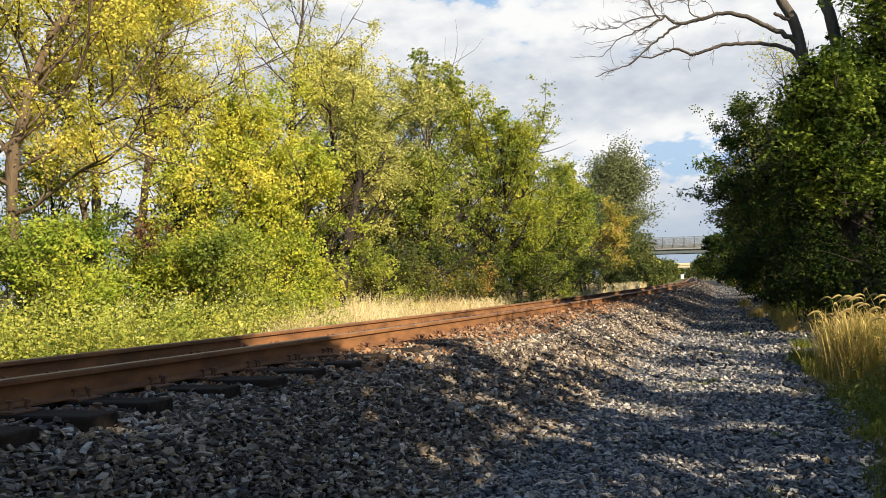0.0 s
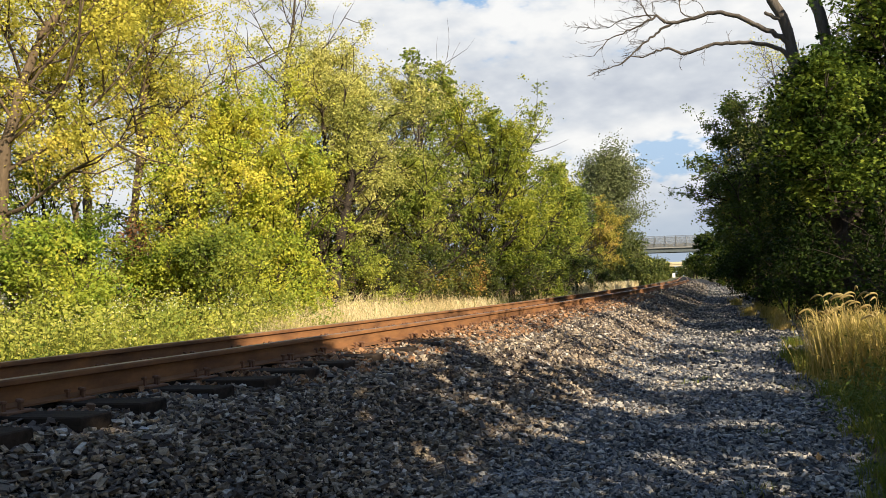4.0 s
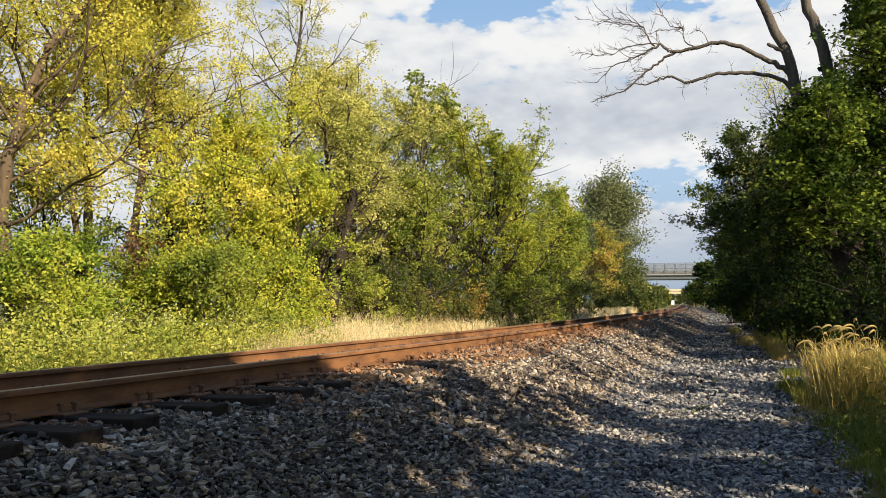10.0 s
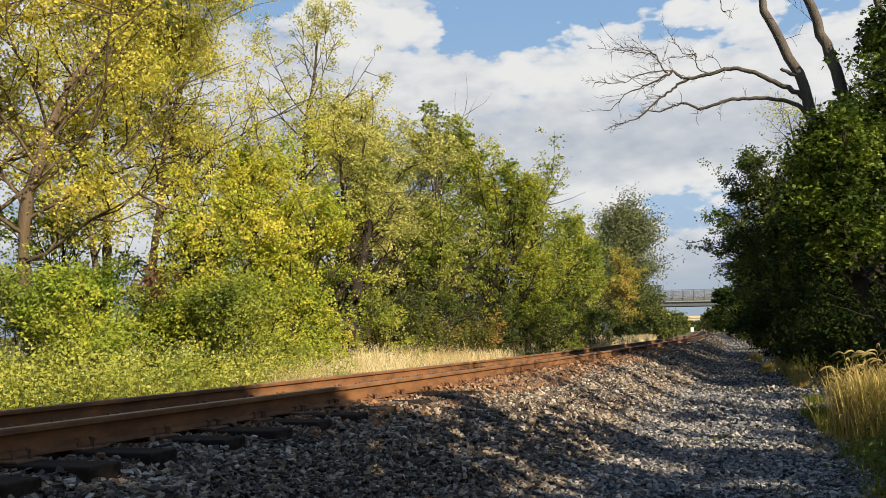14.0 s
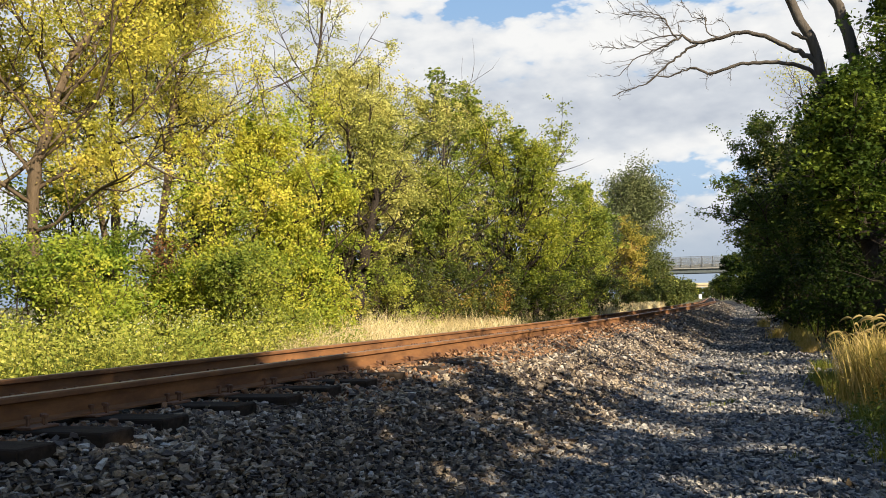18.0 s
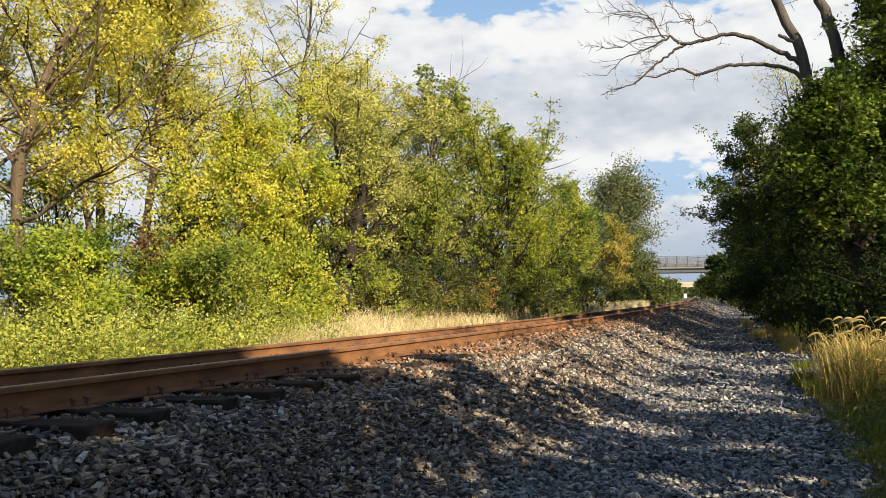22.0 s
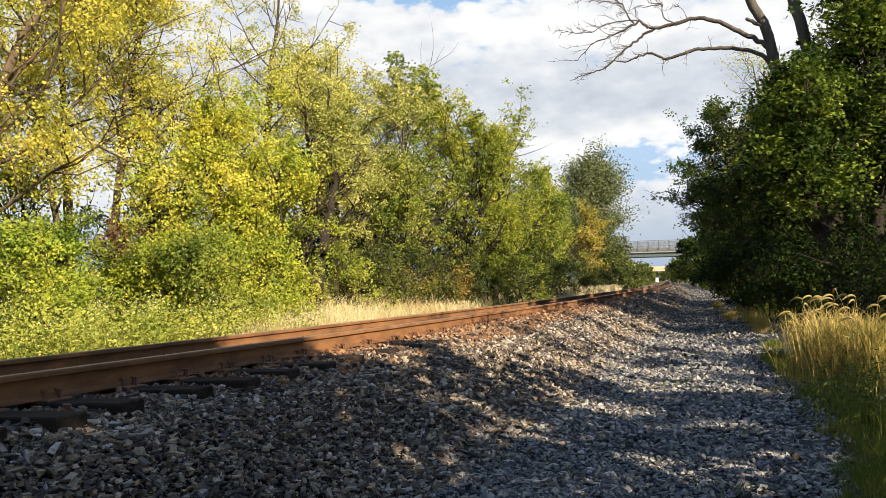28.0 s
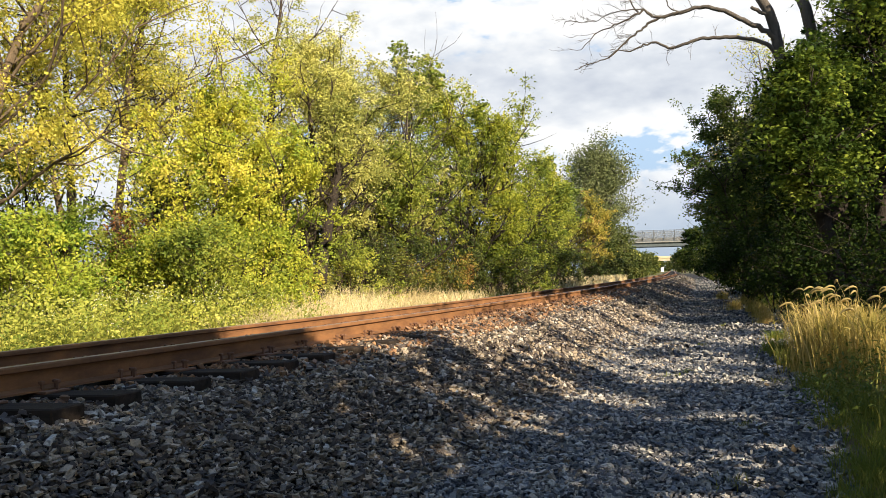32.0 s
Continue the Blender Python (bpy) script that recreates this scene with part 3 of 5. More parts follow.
def sway(rng, start, d, length, n, bend, wobble):
    """A wandering polyline."""
    pts, p, d = [np.array(start, float)], np.array(start, float), unit(np.array(d, float))
    for _ in range(n - 1):
        d = unit(d + np.array([0, 0, bend]) + rng.normal(size=3) * wobble)
        p = p + d * length / (n - 1)
        pts.append(p)
    return np.array(pts)


def along(line, s):
    i = min(int(s * (len(line) - 1)), len(line) - 2)
    f = s * (len(line) - 1) - i
    return line[i] * (1 - f) + line[i + 1] * f


def skeleton_of(rng, h, spread, clear, mains, radius, lean, stems=1, bend=0.12, crook=0.07):
    lines, subs, limbs = [], [], []
    for k in range(stems):
        d0 = np.array([lean[0], lean[1], 1.0]) + (rng.normal(size=3) * np.array([0.35, 0.35, 0]) if stems > 1 else 0)
        trunk = sway(rng, (rng.normal() * 0.12 * (stems > 1), rng.normal() * 0.12 * (stems > 1), -0.15), d0, h * 0.86 * rng.uniform(0.85, 1.0), 9, 0.05, crook)
        r0 = radius / math.sqrt(stems)
        lines.append((trunk, r0 * np.linspace(1.0, 0.2, 9) * np.array([1.25] + [1.0] * 8)))
        count = max(3, mains // stems)
        for i in range(count):
            s = clear + (1 - clear) * (i + rng.uniform(0, 0.9)) / count
            s = min(s, 0.985)
            az = i * 2.4 + rng.uniform(-0.5, 0.5)
            el = rng.uniform(0.15, 0.75) + 0.5 * s
            length = spread * rng.uniform(0.65, 1.15) * math.sqrt(max(0.10, 1.0 - ((s - 0.45) / 0.58) ** 2))
            b = sway(rng, along(trunk, s), (math.cos(az) * math.cos(el), math.sin(az) * math.cos(el), math.sin(el)), length, 6, bend, 0.16)
            rb = r0 * (1 - 0.75 * s) * 0.4
            limb = [(b, np.linspace(rb, rb * 0.2 + 0.004, 6))]
            limbs.append(limb)
            for j in range(8):
                sj = 0.2 + 0.8 * (j + rng.uniform(0, 1)) / 8
                d = unit(rng.normal(size=3) + np.array([0, 0, 0.25])) + unit(b[-1] - b[0]) * 0.7
                c = sway(rng, along(b, min(sj, 0.98)), d, length * rng.uniform(0.3, 0.55), 4, bend * 0.5, 0.2)
                limb.append((c, np.linspace(rb * 0.35 + 0.005, 0.004, 4)))
                subs.append(c)
    return lines, limbs, np.array(subs)


def gnarled(lines, seed):
    """Trunks with uneven girth and small bends."""
    rng = np.random.RandomState(seed)
    out = []
    for pts, rad in lines:
        t = np.linspace(0, len(pts) - 1, 36)
        k = np.arange(len(pts))
        q = np.stack([np.interp(t, k, pts[:, c]) for c in range(3)], -1)
        r = np.interp(t, k, rad)
        out.append((q + rng.normal(size=q.shape) * 0.16 * r[:, None], r * (1 + np.clip(rng.normal(size=36), -2, 2) * 0.11)))
    return out


def leaf_points(rng, subs, n, clump, gaps=0.25, spray=0.0, gather=0.6, boughs=0.0):
    """Leaves gather in bunches along the outer twigs; some twigs stay bare. spray: the half width of flat, drooping bunches; boughs: how unevenly whole limbs are leafed."""
    w = rng.uniform(0.2, 1.0, len(subs)) * (rng.uniform(size=len(subs)) > gaps)
    if boughs:
        w *= np.repeat(rng.uniform(0.1, 1.0, len(subs) // 8) ** boughs, 8)
    bunches = max(8, n // (42 if spray else 26))
    i = rng.choice(len(subs), bunches, p=w / w.sum())
    s = rng.uniform(0.15, 1.0, bunches) ** 0.8 * 2.999
    k = s.astype(int)
    f = (s - k)[:, None]
    p = subs[i, k] * (1 - f) + subs[i, k + 1] * f
    p = p + np.clip(rng.normal(size=(bunches, 3)), -1.8, 1.8) * clump * np.array([0.62, 0.62, 0.5]) * rng.uniform(0.3, 1.2, (bunches, 1))
    j = rng.randint(0, bunches, n)
    if spray:
        out = np.clip(rng.normal(size=(n, 3)), -2, 2) * np.array([spray, spray, spray * 0.22])
        out[:, 2] -= 0.45 * (out[:, 0] ** 2 + out[:, 1] ** 2) / spray
        return p[j] + out
    wide = np.where(rng.uniform(size=n) < gather, 0.34, 1.0)[:, None] * clump
    return p[j] + np.clip(rng.normal(size=(n, 3)), -1.8, 1.8) * wide * np.array([0.62, 0.62, 0.5])


def tree(name, label, category, group, bearing, r, h, spread, clear, mains, radius, n, leaf, leafmat, bark, clump=0.3, seed=1, lean=(0, 0), stems=1, gaps=0.25, broad=0.55, flat=0.15, hang=0.3, xy=None, crown="crown", bend=0.12, lobed=False, spray=0.0, gather=0.6, crook=0.07, boughs=0.0):
    rng = np.random.RandomState(seed)
    x, y = xy if xy else at(bearing, r)
    z = float(ground_z(x - rail_x(y), y)) - 0.03
    ob = thing(name, (x, y, z), label, category, group)
    lines, limbs, subs = skeleton_of(rng, h, spread, clear, mains, radius, lean, stems, bend, crook)
    if stems > 1:
        part_mesh("branchwork", tubes_mesh("branchwork", lines + [q for limb in limbs for q in limb], bark, 3), ob)
    elif r < 31:
        part_mesh("trunk", tubes_mesh("trunk", gnarled(lines, seed + 5000), bark, 10), ob)
        for limb in limbs:
            part_mesh("limb", tubes_mesh("limb", limb, bark, 4), ob)
    else:
        part_mesh("trunk", tubes_mesh("trunk", lines + [q for limb in limbs for q in limb], bark, 3), ob)
    if n:
        pos = leaf_points(rng, subs, n, clump, gaps, spray, gather, boughs)
        pos[:, 2] = np.maximum(pos[:, 2], 0.05)
        part_mesh(crown, leaves_mesh(crown, pos, leaf, leaf * broad, rng, leafmat, flat=flat, hang=hang, lobed=lobed), ob)
    return ob


LT, RT = "trees along the weedy side", "trees along the path"
Y_LABEL = "tall tree with thin yellow-green autumn leaves"
tree("tree", Y_LABEL, "tree", LT, -70, 18.5, 12.5, 4.2, 0.32, 26, 0.15, 32000, 0.066, M_LEAF_YELLOW, M_BARK_TAN, 0.38, 21, gaps=0.3, broad=0.8, crook=0.12)
tree("tree", "rounded tree with dense olive leaves", "tree", LT, 618, 28, 9.4, 3.3, 0.22, 20, 0.16, 15100, 0.105, M_LEAF_OLIVE, M_BARK, 0.36, 46, gaps=0.12, gather=0.8, boughs=1.8)
tree("tree", "tree with thin olive leaves and grey twigs", "tree", LT, 735, 32, 10.2, 3.4, 0.12, 20, 0.15, 9609, 0.116, M_LEAF_OLIVE, M_BARK_GREY, 0.36, 47, gaps=0.3, gather=0.8, boughs=1.8)
tree("tree", "broad green tree turning yellow", "tree", LT, 900, 36, 8.6, 3.6, 0.14, 20, 0.17, 13500, 0.115, M_LEAF_MID, M_BARK_DARK, 0.38, 48, gaps=0.1, gather=0.8, boughs=1.8)
tree("tree", "broad tree with yellowish green leaves", "tree", LT, 945, 43, 8.0, 2.4, 0.1, 20, 0.17, 9609, 0.138, M_LEAF_MID, M_BARK_DARK, 0.4, 49, gaps=0.1, gather=0.8, boughs=1.8)
tree("tree", "tall thin tree with sparse grey leaves", "tree", RT, 1570, 33, 14.5, 3.2, 0.3, 22, 0.2, 4500, 0.140, M_LEAF_GREY, M_BARK_GREY, 0.4, 63, gaps=0.3)
tree("tree", "tall tree with forked brown trunk and yellow-green leaves", "tree", LT, 15, 17.5, 13.0, 4.0, 0.26, 30, 0.15, 52000, 0.066, M_LEAF_YELLOW, M_BARK_TAN, 0.36, 22, (0.03, 0.0), gaps=0.34, broad=0.8, crook=0.15)
tree("tree", "slim dark-trunked tree with yellowing leaves", "tree", LT, 165, 21.5, 12.0, 3.4, 0.42, 20, 0.13, 34000, 0.066, M_LEAF_YELLOW, M_BARK_DARK, 0.36, 23, gaps=0.25, broad=0.8, crook=0.13)
tree("tree", "leaning brown tree with yellow-green leaves", "tree", LT, 225, 20.5, 12.0, 3.9, 0.42, 24, 0.14, 44000, 0.066, M_LEAF_YELLOW, M_BARK_TAN, 0.36, 24, (0.10, 0.06), gaps=0.22, broad=0.8, crook=0.13)
tree("tree", "green tree with a shaded lower crown", "tree", LT, 70, 19.5, 4.4, 2.2, 0.08, 16, 0.12, 10000, 0.084, M_LEAF_GREEN, M_BARK_DARK, 0.34, 80, gaps=0.1, broad=0.7)
tree("tree", "bushy yellow-green tree between dark trunks", "tree", LT, 290, 21.5, 8.2, 2.4, 0.45, 18, 0.11, 4000, 0.070, M_LEAF_YELLOW, M_BARK_DARK, 0.34, 81, gaps=0.4, broad=0.62, crook=0.13)
tree("tree", "thin feathery tree with sparse small olive leaves", "tree", LT, 345, 26, 14.0, 3.2, 0.12, 24, 0.14, 16919, 0.088, M_LEAF_OLIVE, M_BARK, 0.35, 25)
tree("tree", "thin feathery tree with sparse small olive leaves", "tree", LT, 470, 27, 13.8, 3.2, 0.12, 24, 0.15, 16919, 0.088, M_LEAF_OLIVE, M_BARK, 0.35, 26, (0.06, 0.03), gather=0.8, boughs=1.8)
tree("tree", "bushy tree hung with bright lime-yellow leaves", "tree", LT, 415, 20.5, 6.6, 2.6, 0.10, 16, 0.13, 25512, 0.074, M_LEAF_LIME, M_BARK, 0.34, 27, gaps=0.12, broad=0.8)
tree("tree", "bushy tree hung with bright lime-green leaves", "tree", LT, 505, 21.5, 5.0, 2.3, 0.08, 15, 0.11, 19509, 0.074, M_LEAF_LIME, M_BARK, 0.32, 28, gaps=0.12, broad=0.8, gather=0.8, boughs=1.8)
tree("tree", "bushy tree hung with bright yellow leaves", "tree", LT, 330, 20.0, 5.2, 2.3, 0.08, 15, 0.11, 18009, 0.074, M_LEAF_LIME, M_BARK, 0.32, 29, gaps=0.12, broad=0.8)
tree("tree", "rounded tree with dense olive leaves", "tree", LT, 565, 26.5, 9.2, 3.2, 0.24, 20, 0.17, 21896, 0.088, M_LEAF_OLIVE, M_BARK, 0.36, 30, gaps=0.1, gather=0.8, boughs=1.8)
tree("tree", "tree with airy olive leaves and bare twigs", "tree", LT, 640, 29, 10.2, 3.0, 0.22, 20, 0.16, 15924, 0.106, M_LEAF_OLIVE, M_BARK, 0.36, 31, gaps=0.3, gather=0.8, boughs=1.8)
tree("tree", "tree with tufts of long compound leaves on bare limbs", "tree", LT, 700, 33, 11.8, 3.6, 0.15, 18, 0.15, 8957, 0.158, M_LEAF_GREEN, M_BARK_GREY, 0.28, 32, gaps=0.45, gather=0.8, boughs=1.8)
tree("tree", "tree with airy olive leaves and bare twigs", "tree", LT, 672, 35, 10.6, 3.6, 0.12, 22, 0.16, 10140, 0.121, M_LEAF_OLIVE, M_BARK_GREY, 0.38, 82, gaps=0.25, gather=0.8, boughs=1.8)
tree("tree", "tree with green leaves beside the track", "tree", LT, 1003, 56, 7.6, 2.6, 0.08, 18, 0.16, 8000, 0.160, M_LEAF_GREEN, M_BARK_DARK, 0.42, 83, gaps=0.1, gather=0.8, boughs=1.8)
tree("tree", "half-bare tree with thin grey twigs", "tree", LT, 800, 36, 11.2, 3.4, 0.15, 20, 0.15, 7962, 0.114, M_LEAF_OLIVE, M_BARK_GREY, 0.4, 33, gaps=0.4, gather=0.8, boughs=1.8)
tree("tree", "green bushy tree with bent limbs", "tree", LT, 735, 29.5, 6.6, 3.0, 0.22, 18, 0.15, 15924, 0.106, M_LEAF_GREEN, M_BARK_DARK, 0.36, 34, gaps=0.15, gather=0.8, boughs=1.8)
tree("tree", "broad green tree turning yellow", "tree", LT, 850, 34, 8.6, 4.4, 0.2, 22, 0.18, 23886, 0.114, M_LEAF_MID, M_BARK_DARK, 0.4, 35, gaps=0.1, gather=0.8, boughs=1.8)
tree("tree", "broad tree with yellowish green leaves", "tree", LT, 920, 39, 8.6, 2.9, 0.1, 20, 0.17, 16919, 0.123, M_LEAF_GREEN, M_BARK_DARK, 0.4, 36, gaps=0.1, gather=0.8, boughs=1.8)
tree("tree", "tree with fresh green leaves", "tree", LT, 962, 47, 7.8, 2.3, 0.12, 18, 0.16, 7115, 0.176, M_LEAF_GREEN, M_BARK_DARK, 0.42, 37, gaps=0.15, gather=0.8, boughs=1.8)
tree("tree", "round tree with yellow-green leaves", "tree", LT, 1000, 52, 6.6, 2.8, 0.16, 18, 0.16, 7800, 0.154, M_LEAF_GREEN, M_BARK_DARK, 0.42, 38, gaps=0.1, gather=0.8, boughs=1.8)
tree("tree", "tree with rusty brown and green leaves", "tree", LT, 1050, 60, 6.4, 2.5, 0.16, 18, 0.16, 9000, 0.160, M_LEAF_BROWN, M_BARK_DARK, 0.42, 39, gaps=0.1, gather=0.8, boughs=1.8)
tree("tree", "large far tree with fine grey-green leaves", "tree", LT, 1076, 95, 14.6, 6.0, 0.30, 34, 0.3, 34000, 0.28, M_LEAF_GREY, M_BARK_GREY, 1.1, 40, gaps=0.02, gather=0.4)
tree("tree", "far tree with grey-green leaves", "tree", LT, 1098, 88, 9.5, 2.6, 0.1, 20, 0.2, 7719, 0.260, M_LEAF_DEEP, M_BARK_DARK, 0.6, 41, gaps=0.1)
tree("tree", "far green tree beside the track", "tree", LT, 1112, 112, 7.5, 2.4, 0.05, 18, 0.2, 5614, 0.300, M_LEAF_DEEP, M_BARK_DARK, 0.6, 42, gaps=0.1)
tree("tree", "far green tree beside the track", "tree", LT, 1120, 150, 7.0, 2.4, 0.05, 18, 0.2, 4912, 0.360, M_LEAF_DEEP, M_BARK_DARK, 0.7, 43, gaps=0.1)
tree("tree", "far green tree beyond the overpass", "tree", LT, 1141, 275, 9.0, 3.0, 0.05, 18, 0.3, 4210, 0.600, M_LEAF_OLIVE, M_BARK_DARK, 1.0, 44, gaps=0.1)
tree("tree", "far green tree beyond the overpass", "tree", LT, 1160, 400, 9.0, 3.0, 0.05, 18, 0.3, 3508, 0.800, M_LEAF_GREEN, M_BARK_DARK, 1.2, 45, gaps=0.1)

tree("tree", "thin tree with airy olive leaves and bare twigs", "tree", LT, 668, 30.5, 11.0, 2.6, 0.3, 22, 0.13, 7000, 0.10, M_LEAF_OLIVE, M_BARK_GREY, 0.4, 85, gaps=0.35, gather=0.3)
for bearing, r, h in ((1150, 285, 8.0), (1161, 330, 7.5), (1169, 420, 8.0), (1222, 330, 9.0), (1217, 400, 9.0), (1186, 760, 9.0), (1198, 780, 8.0), (1208, 760, 9.0)):
    tree("tree", "far green tree beyond the overpass", "tree", LT if bearing < 1185 else RT, bearing, r, h, 3.6, 0.05, 16, 0.3, 2600, 0.0022 * r, M_LEAF_DEEP if bearing < 1165 else M_LEAF_MID if bearing < 1185 else M_LEAF_DEEP, M_BARK_DARK, 1.1, 700 + bearing, gaps=0.05)
# second-row trees added as dark backing, so holes in the hedge look shaded
for bearing, r, h in ((535, 29, 3.0), (640, 34, 3.6), (735, 38, 4.0), (830, 42, 4.2), (910, 46, 4.4), (960, 53, 4.6), (1010, 62, 4.8)):
    tree("tree", "backing tree behind the hedge, deep green for its inner shade", "tree", LT, bearing, r, h, 2.6, 0.03, 14, 0.12, 4200, 0.16, M_LEAF_DEEP, M_BARK_DARK, 0.45, 900 + bearing, gaps=0.0, gather=0.3)
for bearing, r, h in ((300, 27, 3.6), (480, 27, 5.4), (600, 31, 5.8), (690, 37, 6.2), (780, 40, 6.2), (870, 42, 6.0)):
    tree("tree", "backing tree behind the hedge, deep green for its inner shade", "tree", LT, bearing, r, h, 3.0, 0.06, 16, 0.14, 5000, 0.15, M_LEAF_DEEP, M_BARK_DARK, 0.4, 600 + bearing, gaps=0.05)

tree("tree", "thin twiggy tree with a few small leaves", "tree", RT, 1408, 34, 12.6, 2.4, 0.35, 26, 0.12, 2600, 0.10, M_LEAF_OLIVE, M_BARK_GREY, 0.5, 69, gaps=0.15, gather=0.1)
R_LABEL = "dense broad-leaved tree, its green darkened with shade"
tree("maple_tree", "maple with broad leaves in layered sprays, sun and shade in their colour", "tree", RT, 1512, 20.5, 7.2, 1.55, 0.47, 30, 0.24, 16500, 0.102, M_LEAF_MAPLE, M_BARK_DARK, 0.34, 51, gaps=0.1, hang=0.35, broad=1.0, flat=0.72, lobed=True, spray=0.20)
tree("maple_tree", "maple with broad leaves in layered sprays, sun and shade in their colour", "tree", RT, 1592, 22.5, 11.4, 2.8, 0.3, 30, 0.22, 26000, 0.108, M_LEAF_MAPLE, M_BARK_DARK, 0.36, 52, gaps=0.1, hang=0.35, broad=1.0, flat=0.72, lobed=True, spray=0.20)
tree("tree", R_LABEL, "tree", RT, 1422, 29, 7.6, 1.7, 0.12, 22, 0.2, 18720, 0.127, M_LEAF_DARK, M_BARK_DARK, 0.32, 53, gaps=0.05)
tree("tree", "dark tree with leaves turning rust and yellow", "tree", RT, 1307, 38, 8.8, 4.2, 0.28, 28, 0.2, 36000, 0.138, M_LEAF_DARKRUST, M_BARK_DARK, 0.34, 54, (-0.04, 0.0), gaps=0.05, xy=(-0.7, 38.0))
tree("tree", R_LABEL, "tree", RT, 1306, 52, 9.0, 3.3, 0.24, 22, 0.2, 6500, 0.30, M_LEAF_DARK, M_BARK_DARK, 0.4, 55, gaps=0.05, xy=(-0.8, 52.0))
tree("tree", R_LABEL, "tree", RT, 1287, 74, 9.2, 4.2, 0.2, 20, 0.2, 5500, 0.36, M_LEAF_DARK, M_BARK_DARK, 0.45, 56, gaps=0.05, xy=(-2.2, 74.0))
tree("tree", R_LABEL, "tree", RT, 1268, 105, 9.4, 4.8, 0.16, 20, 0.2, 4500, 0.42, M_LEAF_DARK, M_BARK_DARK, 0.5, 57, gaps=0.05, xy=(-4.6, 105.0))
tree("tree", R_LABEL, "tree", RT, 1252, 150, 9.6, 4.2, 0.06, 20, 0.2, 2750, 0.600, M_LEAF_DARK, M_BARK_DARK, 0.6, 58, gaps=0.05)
tree("tree", "far green tree beyond the overpass", "tree", RT, 1228, 300, 9.0, 4.5, 0.06, 20, 0.3, 3300, 0.750, M_LEAF_DARK, M_BARK_DARK, 0.8, 59, gaps=0.05)
tree("tree", "far green tree beyond the overpass", "tree", RT, 1216, 420, 9.0, 4.5, 0.06, 20, 0.3, 2500, 0.900, M_LEAF_DEEP, M_BARK_DARK, 1.0, 68, gaps=0.05)
# added behind the row as dark backing and to shade the far path
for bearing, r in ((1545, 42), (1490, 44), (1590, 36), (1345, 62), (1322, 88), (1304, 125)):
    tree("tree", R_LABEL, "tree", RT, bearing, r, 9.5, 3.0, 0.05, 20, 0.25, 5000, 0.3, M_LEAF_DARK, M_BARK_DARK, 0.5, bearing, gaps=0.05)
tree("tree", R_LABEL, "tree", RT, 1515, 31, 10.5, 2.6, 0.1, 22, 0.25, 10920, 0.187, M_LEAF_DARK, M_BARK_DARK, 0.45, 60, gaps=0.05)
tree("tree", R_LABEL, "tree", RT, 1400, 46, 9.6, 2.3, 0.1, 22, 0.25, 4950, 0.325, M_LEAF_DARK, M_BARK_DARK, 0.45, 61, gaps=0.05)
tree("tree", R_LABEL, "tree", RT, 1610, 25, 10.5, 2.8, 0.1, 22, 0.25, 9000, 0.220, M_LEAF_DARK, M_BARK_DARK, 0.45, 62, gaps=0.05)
BUSH = "low shade-darkened green bush at the foot of the trees"
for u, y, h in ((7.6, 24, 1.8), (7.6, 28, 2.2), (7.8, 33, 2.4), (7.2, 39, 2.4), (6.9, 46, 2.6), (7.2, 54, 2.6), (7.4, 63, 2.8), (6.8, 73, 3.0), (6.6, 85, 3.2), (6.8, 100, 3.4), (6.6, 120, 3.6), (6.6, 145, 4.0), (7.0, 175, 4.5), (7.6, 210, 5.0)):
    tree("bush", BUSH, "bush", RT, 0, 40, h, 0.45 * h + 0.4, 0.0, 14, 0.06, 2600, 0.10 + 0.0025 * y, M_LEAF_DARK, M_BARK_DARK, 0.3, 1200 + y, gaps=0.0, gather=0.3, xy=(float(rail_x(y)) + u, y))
for u, y, h in ((5.6, 58, 1.3), (6.2, 64, 1.5), (5.7, 50, 0.8), (5.6, 135, 1.4)):
    tree("bush", "low bush with gold and olive leaves beside the path", "bush", RT, 0, 40, h, 0.5 * h + 0.3, 0.0, 14, 0.04, 1800, 0.06 + 0.002 * y, M_LEAF_BROWN, M_BARK_DARK, 0.2, 1500 + y, gaps=0.0, gather=0.3, xy=(float(rail_x(y)) + u, y))
for u, y, h in ((-6.4, 72, 2.6), (-6.0, 84, 2.8), (-5.8, 98, 3.0), (-6.0, 116, 3.2), (-6.0, 138, 3.6), (-6.2, 165, 4.0), (-6.4, 195, 4.5), (-6.6, 225, 4.5), (-7.0, 265, 5.0), (-7.4, 320, 5.5)):
    tree("bush", BUSH, "bush", LT, 0, 40, h, 0.45 * h + 0.4, 0.0, 14, 0.06, 2400, 0.10 + 0.0025 * y, M_LEAF_DEEP, M_BARK_DARK, 0.3, 1300 + y, gaps=0.0, gather=0.3, xy=(float(rail_x(y)) + u, y))
